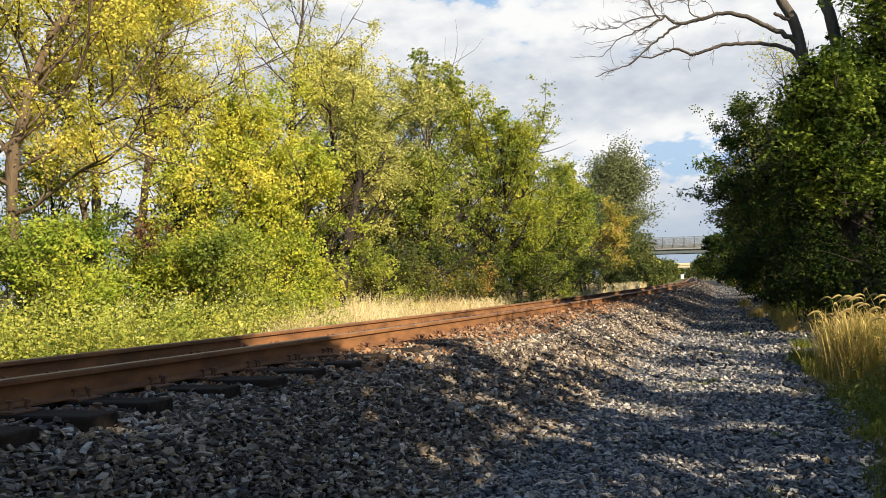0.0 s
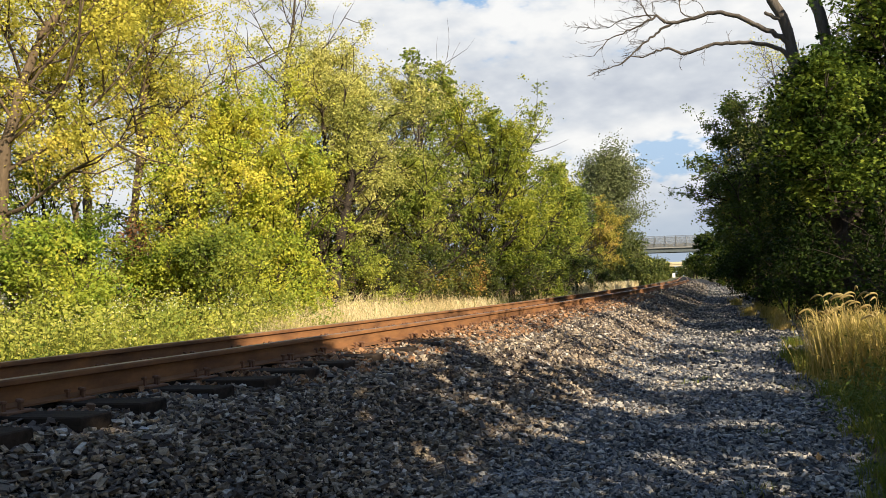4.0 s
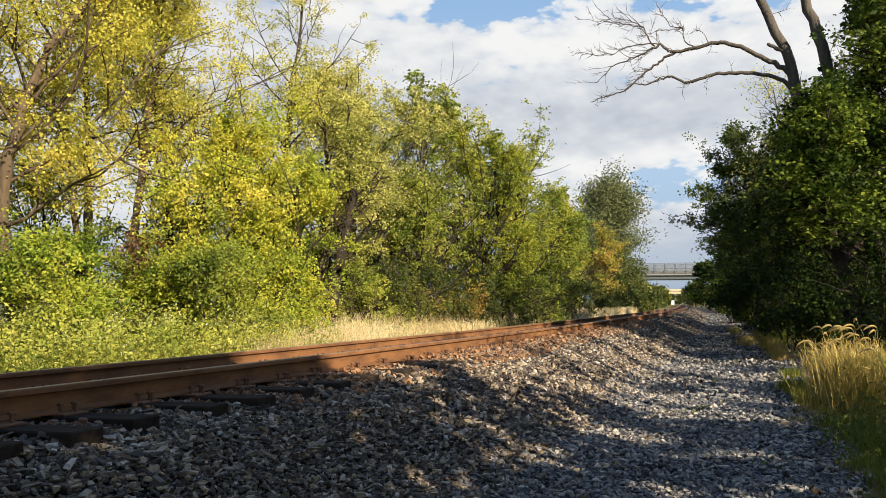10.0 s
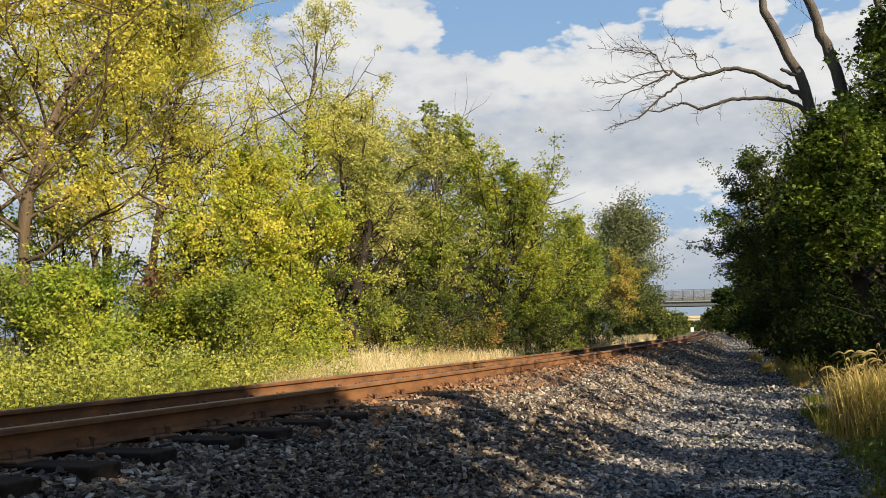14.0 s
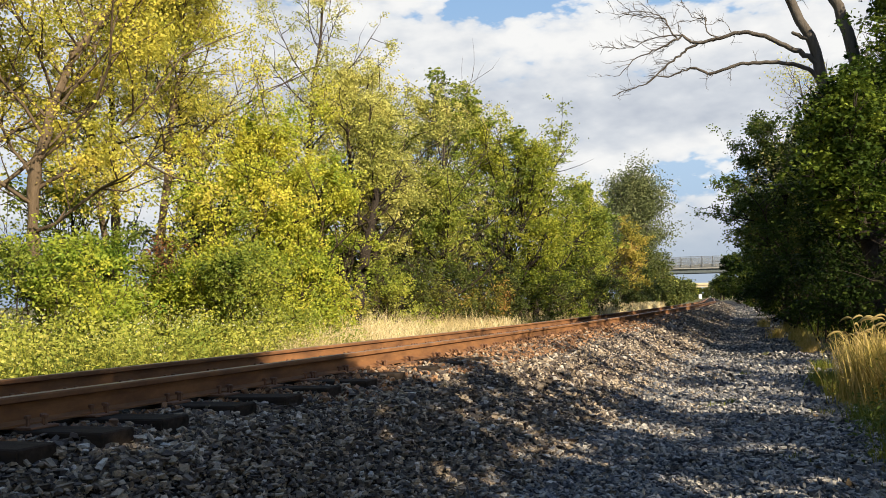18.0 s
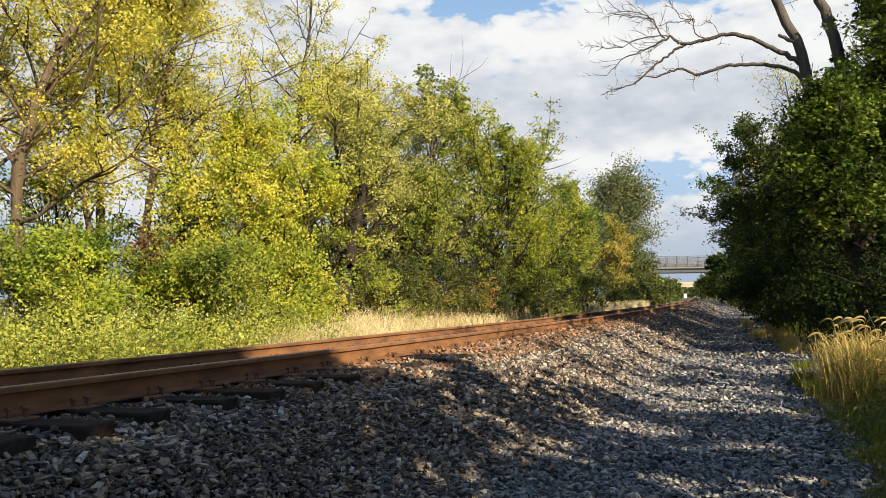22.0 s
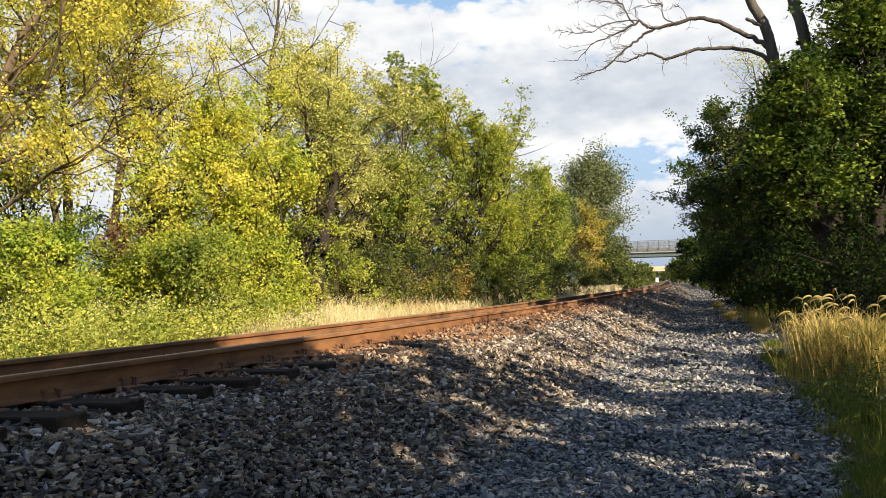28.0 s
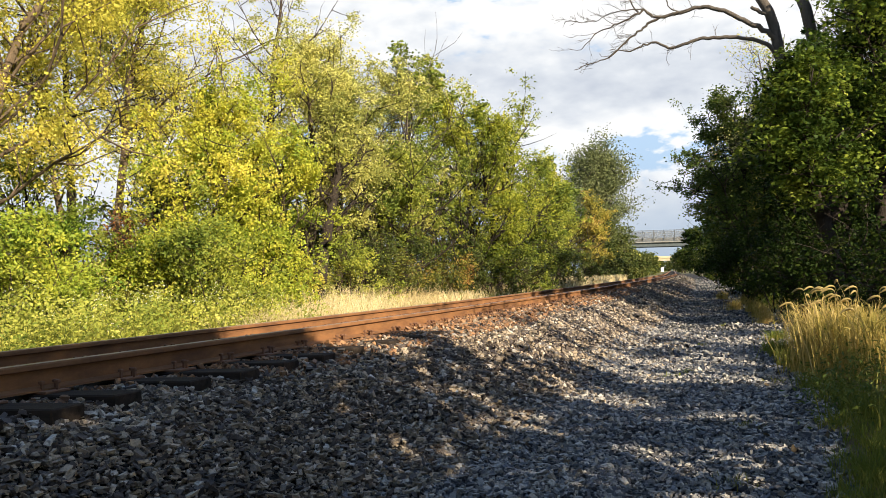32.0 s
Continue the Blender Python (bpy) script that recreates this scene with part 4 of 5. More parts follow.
# unseen trees behind the viewer and along the path, added to cast its shade: place, height, spread, leaves, gaps, seed
for x, y, h, spread, n, gaps, seed in [(4.3663, -0.48539, 9.37647, 2.44098, 6328, 0.25733, 397), (5.08, 2.48, 6.5, 1.53, 1050, 0.137, 605), (5.25, 3.91, 4.92, 1.9, 500, 0.343, 301), (5.3, 9.2, 4.33, 1.4, 300, 0.345, 35),
                                       (7.24515, -4.47694, 8.98535, 2.7716, 4691, 0.09649, 906), (3.8, -4.0, 10.4, 3.4, 12000, 0.0, 72), (3.6, -8.0, 11.5, 3.6, 10500, 0.0, 73), (3.0, -12.0, 12.0, 3.6, 9000, 0.0, 74), (7.4, -7.4, 11.5, 3.0, 7500, 0.0, 76),
                                       (3.5, 2.6, 3.6, 1.1, 230, 0.3, 77), (6.4, 12.0, 2.6, 1.2, 1125, 0.0, 78), (6.0, 17.4, 5.0, 1.7, 4125, 0.3, 79), (7.0, 21.0, 5.6, 1.8, 2250, 0.3, 80), (7.0, 26.0, 6.5, 2.0, 2625, 0.3, 81),
                                       (7.5, 31.5, 7.5, 2.3, 1700, 0.25, 82), (6.0, 38.0, 7.5, 2.3, 1700, 0.25, 83), (5.0, 45.0, 8.0, 2.5, 1700, 0.25, 84), (3.5, 53.0, 8.0, 2.5, 1700, 0.25, 85), (2.5, 61.0, 8.0, 2.5, 1600, 0.25, 86), (1.0, 70.0, 8.0, 2.5, 1600, 0.2, 87), (-0.5, 82.0, 8.0, 2.5, 1600, 0.2, 88), (-2.0, 96.0, 8.5, 2.8, 1600, 0.2, 89)]:
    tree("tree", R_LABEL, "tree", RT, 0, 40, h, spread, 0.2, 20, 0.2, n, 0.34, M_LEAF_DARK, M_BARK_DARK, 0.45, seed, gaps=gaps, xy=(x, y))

# unseen thin trees, added to throw streaks of shadow over bank and path
for i, (x, y, h, n) in enumerate([(4.9, 6.6, 8.0, 90), (5.2, 8.4, 8.6, 140), (4.9, 10.6, 8.5, 140), (5.6, 13.4, 9.0, 180), (5.8, 16.4, 9.0, 300)]):
    tree("tree", "unseen slender tree added for streaks of shade", "tree", RT, 0, 40, h, 1.5, 0.45, 12, 0.16, n, 0.2, M_LEAF_DARK, M_BARK_DARK, 0.4, 90 + i, gaps=0.2, xy=(x, y))

tree("tree", "small rust-coloured tree with dying leaves", "tree", RT, 1345, 33.5, 6.2, 1.2, 0.5, 14, 0.08, 3500, 0.120, M_LEAF_RUST, M_BARK_GREY, 0.3, 64, gaps=0.2, xy=(0.4, 33.5))
tree("tree", "dark trunked tree with red-brown dying leaves", "tree", LT, 222, 20.0, 3.2, 0.8, 0.5, 10, 0.13, 900, 0.085, M_LEAF_RED, M_BARK_DARK, 0.28, 65, gaps=0.1)
tree("tree", "dark thick-trunked tree half hidden by leaves", "tree", LT, 577, 24.5, 7.5, 2.0, 0.5, 14, 0.24, 5000, 0.100, M_LEAF_OLIVE, M_BARK_DARK, 0.34, 66, gaps=0.2, gather=0.8, boughs=1.8)
tree("tree", "slim brown trunk with a few yellow leaves", "tree", LT, 158, 18.6, 7.6, 1.6, 0.5, 12, 0.10, 3500, 0.066, M_LEAF_YELLOW, M_BARK_TAN, 0.3, 84, (0.05, 0.0), gaps=0.1, broad=0.8, crook=0.13)
tree("tree", "bare leaning sapling with pale bark", "tree", LT, 542, 23.0, 3.4, 1.2, 0.3, 9, 0.05, 200, 0.09, M_LEAF_OLIVE, M_BARK_GREY, 0.3, 67, (0.15, 0.0))


def stump():
    x, y = at(240, 19.6)
    rng = np.random.RandomState(5)
    ob = thing("dead_stump", (x, y, 0.15), "broken stump with a pale barkless splinter among the bushes", "stump")
    ln = sway(rng, (0, 0, -0.1), (0.12, 0.05, 1), 1.6, 8, 0.0, 0.05)
    part_mesh("stem", tubes_mesh("stem", [(ln, np.linspace(0.13, 0.10, 8))], M_BARK, 9), ob)
    ln2 = sway(rng, ln[-2], (0.2, 0.1, 1), 0.75, 6, 0.0, 0.06)
    part_mesh("splinter", tubes_mesh("splinter", [(ln2, np.array([0.10, 0.10, 0.085, 0.08, 0.05, 0.01]))], M_PALE, 7), ob, "pale barkless splinter")


stump()

# unseen woods, added to close the place beside and behind the viewer and block low skylight
for i, (x, y, h) in enumerate([(11.0, -16.0, 9.5), (13.0, -9.0, 6.5), (12.5, -2.5, 5.6), (13.0, 4.0, 5.8), (12.0, 10.5, 5.4), (12.5, 17.5, 5.8), (11.5, 25.0, 7.0), (9.0, 33.0, 10.5), (5.0, -17.0, 12.0), (0.0, -18.0, 12.0), (-10.5, -18.0, 10.0), (-14.0, 5.5, 11.0), (-14.5, -1.0, 11.0), (-14.0, -8.5, 10.0)]):
    tree("tree", R_LABEL if x > -5 else Y_LABEL, "tree", RT if x > -5 else LT, 0, 40, h, 2.8, 0.08, 14, 0.2, 3600, 0.5 if x > -5 else 0.3, M_LEAF_DARK if x > -5 else M_LEAF_YELLOW, M_BARK_DARK, 0.6, 300 + i, gaps=0.0, xy=(x, y))

# undergrowth
# unseen bush, added to shade the foot of the tall grass
tree("bush", "dark green undergrowth bush in the shade", "bush", "bushes along the path", 0, 40, 2.1, 1.25, 0.05, 14, 0.06, 2600, 0.14, M_LEAF_DARK, M_BARK_DARK, 0.3, 160, stems=4, gaps=0.05, crown="foliage", xy=(3.3, 5.9))
shrub_rows = [(-40, 16.0, 2.6, "G"), (40, 16.5, 2.2, "L"), (95, 17.5, 2.6, "L"), (135, 19.5, 1.5, "L"), (200, 19.5, 1.1, "O"), (255, 19.5, 1.1, "L"), (300, 19.0, 2.0, "L"), (345, 18.5, 2.3, "G"), (395, 18.0, 2.4, "G"),
              (430, 19.5, 2.2, "L"), (480, 21.0, 1.9, "L"), (540, 24.5, 1.1, "Y"), (600, 26.0, 1.0, "O"), (640, 26.0, 2.0, "G"), (690, 27.5, 2.3, "D"), (725, 28.5, 1.6, "R"), (770, 29.5, 2.2, "D"), (805, 30.5, 1.6, "R"),
              (840, 31.5, 2.3, "D"), (880, 34.0, 2.4, "G"), (915, 36.0, 2.0, "D"), (950, 39.0, 2.5, "G"), (985, 43.0, 2.4, "D"), (1020, 48.0, 2.4, "D"), (1040, 56.0, 2.6, "D"), (1066, 68.0, 2.6, "D"), (1088, 82.0, 2.6, "D"), (1106, 102.0, 2.6, "D")]
kinds = {"D": (M_LEAF_DEEP, "low bush with deep green leaves"), "L": (M_LEAF_LIME, "low bush with lime-green leaves"), "G": (M_LEAF_GREEN, "low bush with green leaves"), "Y": (M_LEAF_YELLOW, "low bush with yellowing leaves"), "O": (M_LEAF_OLIVE, "low bush with olive leaves"), "R": (M_LEAF_RUST, "low bush with rust-tinged leaves")}
for i, (bearing, r, h, k) in enumerate(shrub_rows):
    tree("bush", kinds[k][1], "bush", "bushes along the weedy side", bearing, r, h, 1.5 + 0.01 * r, 0.05, 12, 0.06, 6500 if r < 22 else 3600 if r < 40 else 2500, 0.060 + 0.0014 * r, kinds[k][0], M_BARK, 0.28, 100 + i, stems=4, gaps=0.1, crown="foliage")
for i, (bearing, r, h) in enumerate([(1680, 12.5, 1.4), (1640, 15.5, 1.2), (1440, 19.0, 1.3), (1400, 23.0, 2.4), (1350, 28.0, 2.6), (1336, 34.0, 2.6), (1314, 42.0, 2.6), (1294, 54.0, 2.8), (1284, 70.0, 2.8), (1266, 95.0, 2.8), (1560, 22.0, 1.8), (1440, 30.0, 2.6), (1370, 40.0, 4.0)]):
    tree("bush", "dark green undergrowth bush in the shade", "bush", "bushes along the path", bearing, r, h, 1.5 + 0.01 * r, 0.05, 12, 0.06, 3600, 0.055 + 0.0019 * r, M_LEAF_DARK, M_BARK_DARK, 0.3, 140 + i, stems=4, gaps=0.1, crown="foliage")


# ---- the dead tree ----
def dead_tree():
    x, y = at(1518, 24.0)
    rng = np.random.RandomState(9)
    a = radians(21.68) - math.atan((1518 - 784) / 1474.0)
    ob = thing("dead_tree", (x, y, 0.3), "bare dead tree with grey bark and long crooked limbs", "tree", RT, turn=math.degrees(a))

    def line(pts, n=14, wob=0.05):
        pts = np.array([(p[0] * 0.97, p[2] if len(p) > 2 else 0.0, (p[1] - 1.35) * 0.945 + 1.1) for p in pts], float)
        t = np.linspace(0, len(pts) - 1, n)
        q = np.stack([np.interp(t, np.arange(len(pts)), pts[:, k]) for k in range(3)], -1)
        return q + rng.normal(size=q.shape) * wob

    def twigs(src, count, length, depth, out, s0=0.3):
        for _ in range(count):
            s = rng.uniform(s0, 1.0)
            d = unit(along(src, min(s + 0.1, 1.0)) - along(src, s) + 1e-6) + rng.normal(size=3) * np.array([0.6, 0.5, 0.6]) + np.array([-0.25, 0, 0.1])
            ln = length * rng.uniform(0.5, 1.2)
            c = sway(rng, along(src, s), d, ln, 6, 0.03, 0.16)
            out.append((c, np.linspace(0.005 + 0.006 * ln, 0.0022, 6)))
            if depth:
                twigs(c, 3, length * 0.52, depth - 1, out, 0.2)

    stem = line([(0, -0.4), (-0.1, 2.5), (-0.3, 4.8), (-0.55, 6.2)], 10, 0.03)
    # dark bark under grey forks: the shade on the lower trunk is painted in
    part_mesh("trunk", tubes_mesh("trunk", [(stem, np.linspace(0.30, 0.22, 10))], M_BARK_DARK, 10), ob)
    def fork(pts, r, sprays):
        ln = line(pts, 16, 0.03)
        ob_fork = part_mesh("fork", tubes_mesh("fork", [(ln, np.linspace(r, r * 0.55, 16))], M_BARK_GREY, 9), ob)
        out = []
        twigs(ln, sprays, 1.3, 1, out, 0.6)
        part_mesh("twig_spray", tubes_mesh("twig_spray", out, M_BARK_GREY, 4), ob_fork)["kind"] = "stuff"

    def limb(pts, r, tip, count, length=0.7, s0=0.3):
        """A crooked limb with its fine twigs."""
        ln = line([(p[0], p[1], -0.04 * abs(p[0] + 1)) for p in pts], 3 * len(pts), 0.018)
        ob_limb = part_mesh("limb", tubes_mesh("limb", [(ln, np.linspace(r, tip, len(ln)))], M_BARK_GREY, 7), ob)
        if count:
            out = []
            twigs(ln, count, length, 1, out, s0)
            part_mesh("twig_spray", tubes_mesh("twig_spray", out, M_BARK_GREY, 4), ob_limb)["kind"] = "stuff"

    fork([(-0.5, 5.0), (-1.1, 6.1), (-1.40, 7.0), (-1.48, 7.8), (-1.60, 8.5), (-1.93, 9.3), (-2.27, 10.0), (-2.48, 10.5), (-2.65, 11.1), (-3.0, 12.4)], 0.17, 4)
    fork([(-0.5, 5.6), (-0.53, 6.7), (-0.58, 7.5), (-0.74, 8.4), (-0.92, 9.1), (-1.10, 9.8), (-1.30, 10.5), (-1.48, 11.2), (-1.8, 12.6)], 0.18, 4)
    fork([(-0.3, 5.0), (0.5, 7.0), (0.66, 8.2), (0.58, 9.1), (0.43, 10.0), (0.27, 10.8), (0.2, 12.0)], 0.13, 5)
    limb([(-1.50, 7.75), (-1.75, 8.05), (-2.05, 8.25), (-2.4, 8.46), (-2.85, 8.78), (-3.3, 8.96), (-3.7, 8.98), (-4.1, 8.92), (-4.5, 8.84), (-4.83, 8.91)], 0.078, 0.042, 7, 0.5, 0.5)
    limb([(-4.83, 8.91), (-5.07, 9.16), (-5.27, 9.06), (-5.66, 8.91), (-6.0, 8.81), (-6.53, 8.67), (-6.98, 8.22)], 0.042, 0.010, 18, 0.65, 0.15)
    limb([(-4.65, 8.86), (-5.0, 8.70), (-5.25, 8.53), (-5.59, 8.34), (-5.8, 8.10), (-6.12, 7.89), (-6.47, 7.75), (-6.82, 7.70), (-7.2, 7.55)], 0.040, 0.009, 14, 0.5, 0.25)
    limb([(-1.42, 7.2), (-1.7, 7.6), (-2.06, 7.83), (-2.72, 7.99), (-3.2, 8.08), (-3.57, 8.07), (-3.96, 7.96), (-4.37, 7.88)], 0.064, 0.040, 7, 0.5, 0.4)
    limb([(-4.37, 7.88), (-4.61, 8.01), (-4.8, 8.16), (-5.1, 8.10), (-5.47, 7.95), (-5.94, 8.03), (-6.2, 7.80)], 0.040, 0.012, 9, 0.45, 0.2)
    limb([(-5.25, 9.08), (-5.35, 9.2), (-5.48, 9.45), (-5.6, 9.76), (-5.8, 9.90), (-6.06, 10.06), (-6.6, 10.14), (-7.0, 10.6)], 0.026, 0.006, 15, 0.65, 0.2)
    limb([(-5.6, 9.76), (-6.07, 9.87), (-6.6, 10.05), (-7.1, 10.18)], 0.016, 0.005, 9, 0.5, 0.1)
    limb([(-5.07, 9.14), (-5.65, 9.25), (-6.08, 9.19), (-6.44, 9.06), (-6.97, 9.04), (-7.3, 9.15)], 0.020, 0.005, 12, 0.55, 0.1)
    limb([(-4.1, 8.94), (-4.4, 9.10), (-4.44, 9.38), (-4.43, 9.57), (-4.8, 9.70), (-4.96, 10.0), (-5.12, 10.3)], 0.020, 0.005, 11, 0.5, 0.2)
    limb([(-4.43, 9.57), (-4.9, 9.57), (-5.4, 9.55), (-5.74, 9.40)], 0.012, 0.004, 4, 0.4, 0.2)
    limb([(-3.72, 8.98), (-3.84, 9.28), (-4.04, 9.54)], 0.012, 0.005, 2, 0.3)
    limb([(-1.56, 8.3), (-1.7, 8.46), (-1.88, 8.60), (-2.12, 8.76)], 0.075, 0.045, 0)
    limb([(-2.85, 12.0), (-3.5, 12.1), (-3.97, 11.86), (-3.7, 11.28), (-3.67, 10.78), (-3.4, 10.74)], 0.03, 0.008, 3, 0.4, 0.5)
    limb([(-4.42, 7.90), (-4.49, 7.55), (-4.42, 7.36)], 0.008, 0.004, 0)


dead_tree()


# ---- grass and weeds ----
def grass(name, label, seed, patches, material):
    rng = np.random.RandomState(seed)
    V, F, S, base = [], [], [], 0
    for n, u0, u1, y0, y1, h, w, lean in patches:
        u, y, p = scatter(rng, n, u0, u1, y0, y1)
        patchy = np.sin(1.1 * y + 0.8 * u) + np.sin(0.43 * y - 1.3 * u + 2) + rng.normal(size=n) * 0.7 > -0.7
        if name == "dry_grass":
            patchy &= p[:, 0] > -0.70 * p[:, 1] + rng.normal(size=n) * 0.35
        p = p[patchy]
        me = blades_mesh("tmp", p, h, w, lean, rng, material)
        co = np.empty(len(me.vertices) * 3, np.float32)
        me.vertices.foreach_get("co", co)
        V.append(co.reshape(-1, 3))
        k = len(p)
        F.append((base + np.arange(k)[:, None] * 7 + np.array([[0, 1, 3, 2, 2, 3, 5, 4, 4, 5, 6]])).ravel())
        S.append(np.tile([4, 4, 3], k))
        base += k * 7
        bpy.data.meshes.remove(me)
    return tagged(part_mesh(name, mesh_of(name, np.concatenate(V), np.concatenate(F), np.concatenate(S), material)), label, "grass", kind="stuff")


grass("dry_grass", "tall dry golden grass beyond the track", 31, [(36000, -11.0, -4.3, 12.0, 29.0, 0.58, 0.007, 0.95), (7000, -11.0, -5.5, 11.0, 29.0, 0.85, 0.009, 0.5), (10000, -10.0, -4.4, 24.0, 52.0, 0.65, 0.02, 0.5), (9000, -6.4, -3.7, 40.0, 75.0, 0.85, 0.025, 0.6)], M_DRY)
grass("green_grass", "rough green grass and sedge beside the track", 32, [(5000, -10.0, -4.2, 0.0, 14.0, 0.5, 0.014, 0.5), (2500, -10.0, -4.2, 14.0, 26.0, 0.5, 0.014, 0.5), (5000, -9.0, -4.0, 26.0, 70.0, 0.6, 0.025, 0.5), (3000, 5.0, 8.2, 8.5, 26.0, 0.30, 0.010, 0.6), (5000, 4.6, 8.0, 26.0, 70.0, 0.4, 0.025, 0.6)], M_GRASS)


def weeds():
    rng = np.random.RandomState(33)
    n = 1000
    u, y, p = scatter(rng, n, -11.5, -4.4, 3.0, 15.5)
    hs = rng.uniform(0.55, 1.15, n)
    stems, leaf, bloom = [], [], []
    for q, h in zip(p, hs):
        ln = sway(rng, q, (rng.normal() * 0.15, rng.normal() * 0.15, 1), h, 4, 0.0, 0.12)
        stems.append((ln, np.linspace(0.005, 0.002, 4)))
        k = 46
        s = rng.uniform(0.1, 1.0, k)
        leaf.append(np.stack([np.interp(s * 3, np.arange(4), ln[:, c]) for c in range(3)], -1) + rng.normal(size=(k, 3)) * np.array([0.13, 0.13, 0.05]))
        if rng.uniform() < 0.35:
            bloom.append(ln[-1] + rng.normal(size=(14, 3)) * np.array([0.10, 0.10, 0.05]))
    u2, y2, p2 = scatter(rng, 420, -12.5, -8.0, 13.0, 32.0)
    for q in p2:
        ln = sway(rng, q, (rng.normal() * 0.15, rng.normal() * 0.15, 1), rng.uniform(0.6, 1.3), 4, 0.0, 0.12)
        stems.append((ln, np.linspace(0.006, 0.002, 4)))
        s = rng.uniform(0.1, 1.0, 40)
        leaf.append(np.stack([np.interp(s * 3, np.arange(4), ln[:, c]) for c in range(3)], -1) + rng.normal(size=(40, 3)) * np.array([0.16, 0.16, 0.06]))
    ob = thing("weeds", (0, 0, 0), "thicket of yellow-green weeds with small white flowers", "weeds", kind="stuff")
    part_mesh("stems", tubes_mesh("stems", stems, M_GRASS, 3), ob)
    part_mesh("leaves", leaves_mesh("leaves", np.concatenate(leaf), 0.075, 0.040, rng, M_WEED), ob)
    part_mesh("flowers", leaves_mesh("flowers", np.concatenate(bloom), 0.022, 0.022, rng, M_FLOWER, flat=0.9), ob, "clusters of tiny white flowers")


weeds()


def side_weeds():
    """Broad-leaved weeds among the tall grass beside the path."""
    rng = np.random.RandomState(34)
    stems, leaf = [], []
    for _ in range(60):
        x, y = at(rng.uniform(1470, 1640), rng.uniform(6.8, 9.4))
        h = rng.uniform(0.2, 0.6)
        ln = sway(rng, (x, y, float(ground_z(x - rail_x(y), y))), (rng.normal() * 0.2, rng.normal() * 0.2, 1), h, 4, 0.0, 0.15)
        stems.append((ln, np.linspace(0.004, 0.002, 4)))
        s = rng.uniform(0.1, 1.0, 26)
        leaf.append(np.stack([np.interp(s * 3, np.arange(4), ln[:, c]) for c in range(3)], -1) + rng.normal(size=(26, 3)) * np.array([0.1, 0.1, 0.05]))
    ob = thing("weeds", (0, 0, 0), "green weeds among the tall grass beside the path", "weeds", kind="stuff")
    part_mesh("stems", tubes_mesh("stems", stems, M_GRASS, 3), ob)
    part_mesh("leaves", leaves_mesh("leaves", np.concatenate(leaf), 0.055, 0.02, rng, M_LEAF_DARKRUST), ob)


side_weeds()


def grass_clump(bearing, r, n, h, heads, seed, label, gold=True):
    """A tuft of fine leaning blades, with stalks that bend over under their bristly heads."""
    rng = np.random.RandomState(seed)
    x, y = at(bearing, r)
    z = float(ground_z(x - rail_x(y), y))
    ob = thing("grass_clump", (x, y, z), label, "grass clump", "tall grass beside the path")
    wide = 0.12 * h + 0.04
    pos = rng.normal(size=(n, 3)) * np.array([wide, wide * 1.3, 0])
    part_mesh("tuft", blades_mesh("tuft", pos, h * (0.74 if heads else 0.62), min(0.010, 0.0010 * r), 0.38 if heads else 0.6, rng, M_CLUMP if gold else M_GRASS), ob)["kind"] = "stuff"
    if heads:
        k = n
        at_z = rng.uniform(0.03, 0.66, k) * h
        p = rng.normal(size=(k, 3)) * np.array([wide, wide * 1.3, 0]) * (0.8 + 0.5 * at_z / h)[:, None]
        p[:, 2] = at_z
        part_mesh("foliage", leaves_mesh("foliage", p, 0.17, 0.009, rng, M_CLUMP, hang=-0.9), ob)["kind"] = "stuff"
    for i in range(heads):
        ln = sway(rng, (rng.normal() * wide, rng.normal() * wide, 0), (rng.normal() * 0.11, rng.normal() * 0.11, 1), h * rng.uniform(0.7, 1.08), 8, 0.0, 0.035)
        az = rng.uniform(0, 6.28) if rng.uniform() < 0.3 else rng.normal() * 0.5 + 3.0
        d, p, pts = np.array([0.35 * math.cos(az), 0.35 * math.sin(az), 0.9]), ln[-1], [ln[-1]]
        step = rng.uniform(0.018, 0.027)
        for k in range(7):
            d = unit(d + np.array([0.30 * math.cos(az), 0.30 * math.sin(az), -0.36]))
            p = p + d * step
            pts.append(p)
        stalk = part_mesh("stalk", tubes_mesh("stalk", [(ln, np.linspace(0.0032, 0.0016, 8))], M_SEED, 3), ob)
        part_mesh("seed_head", tubes_mesh("seed_head", [(np.array(pts), np.array([0.003, 0.008, 0.011, 0.012, 0.0115, 0.010, 0.007, 0.002]))], M_SEED, 7), stalk, "drooping bristly seed head")
    return ob


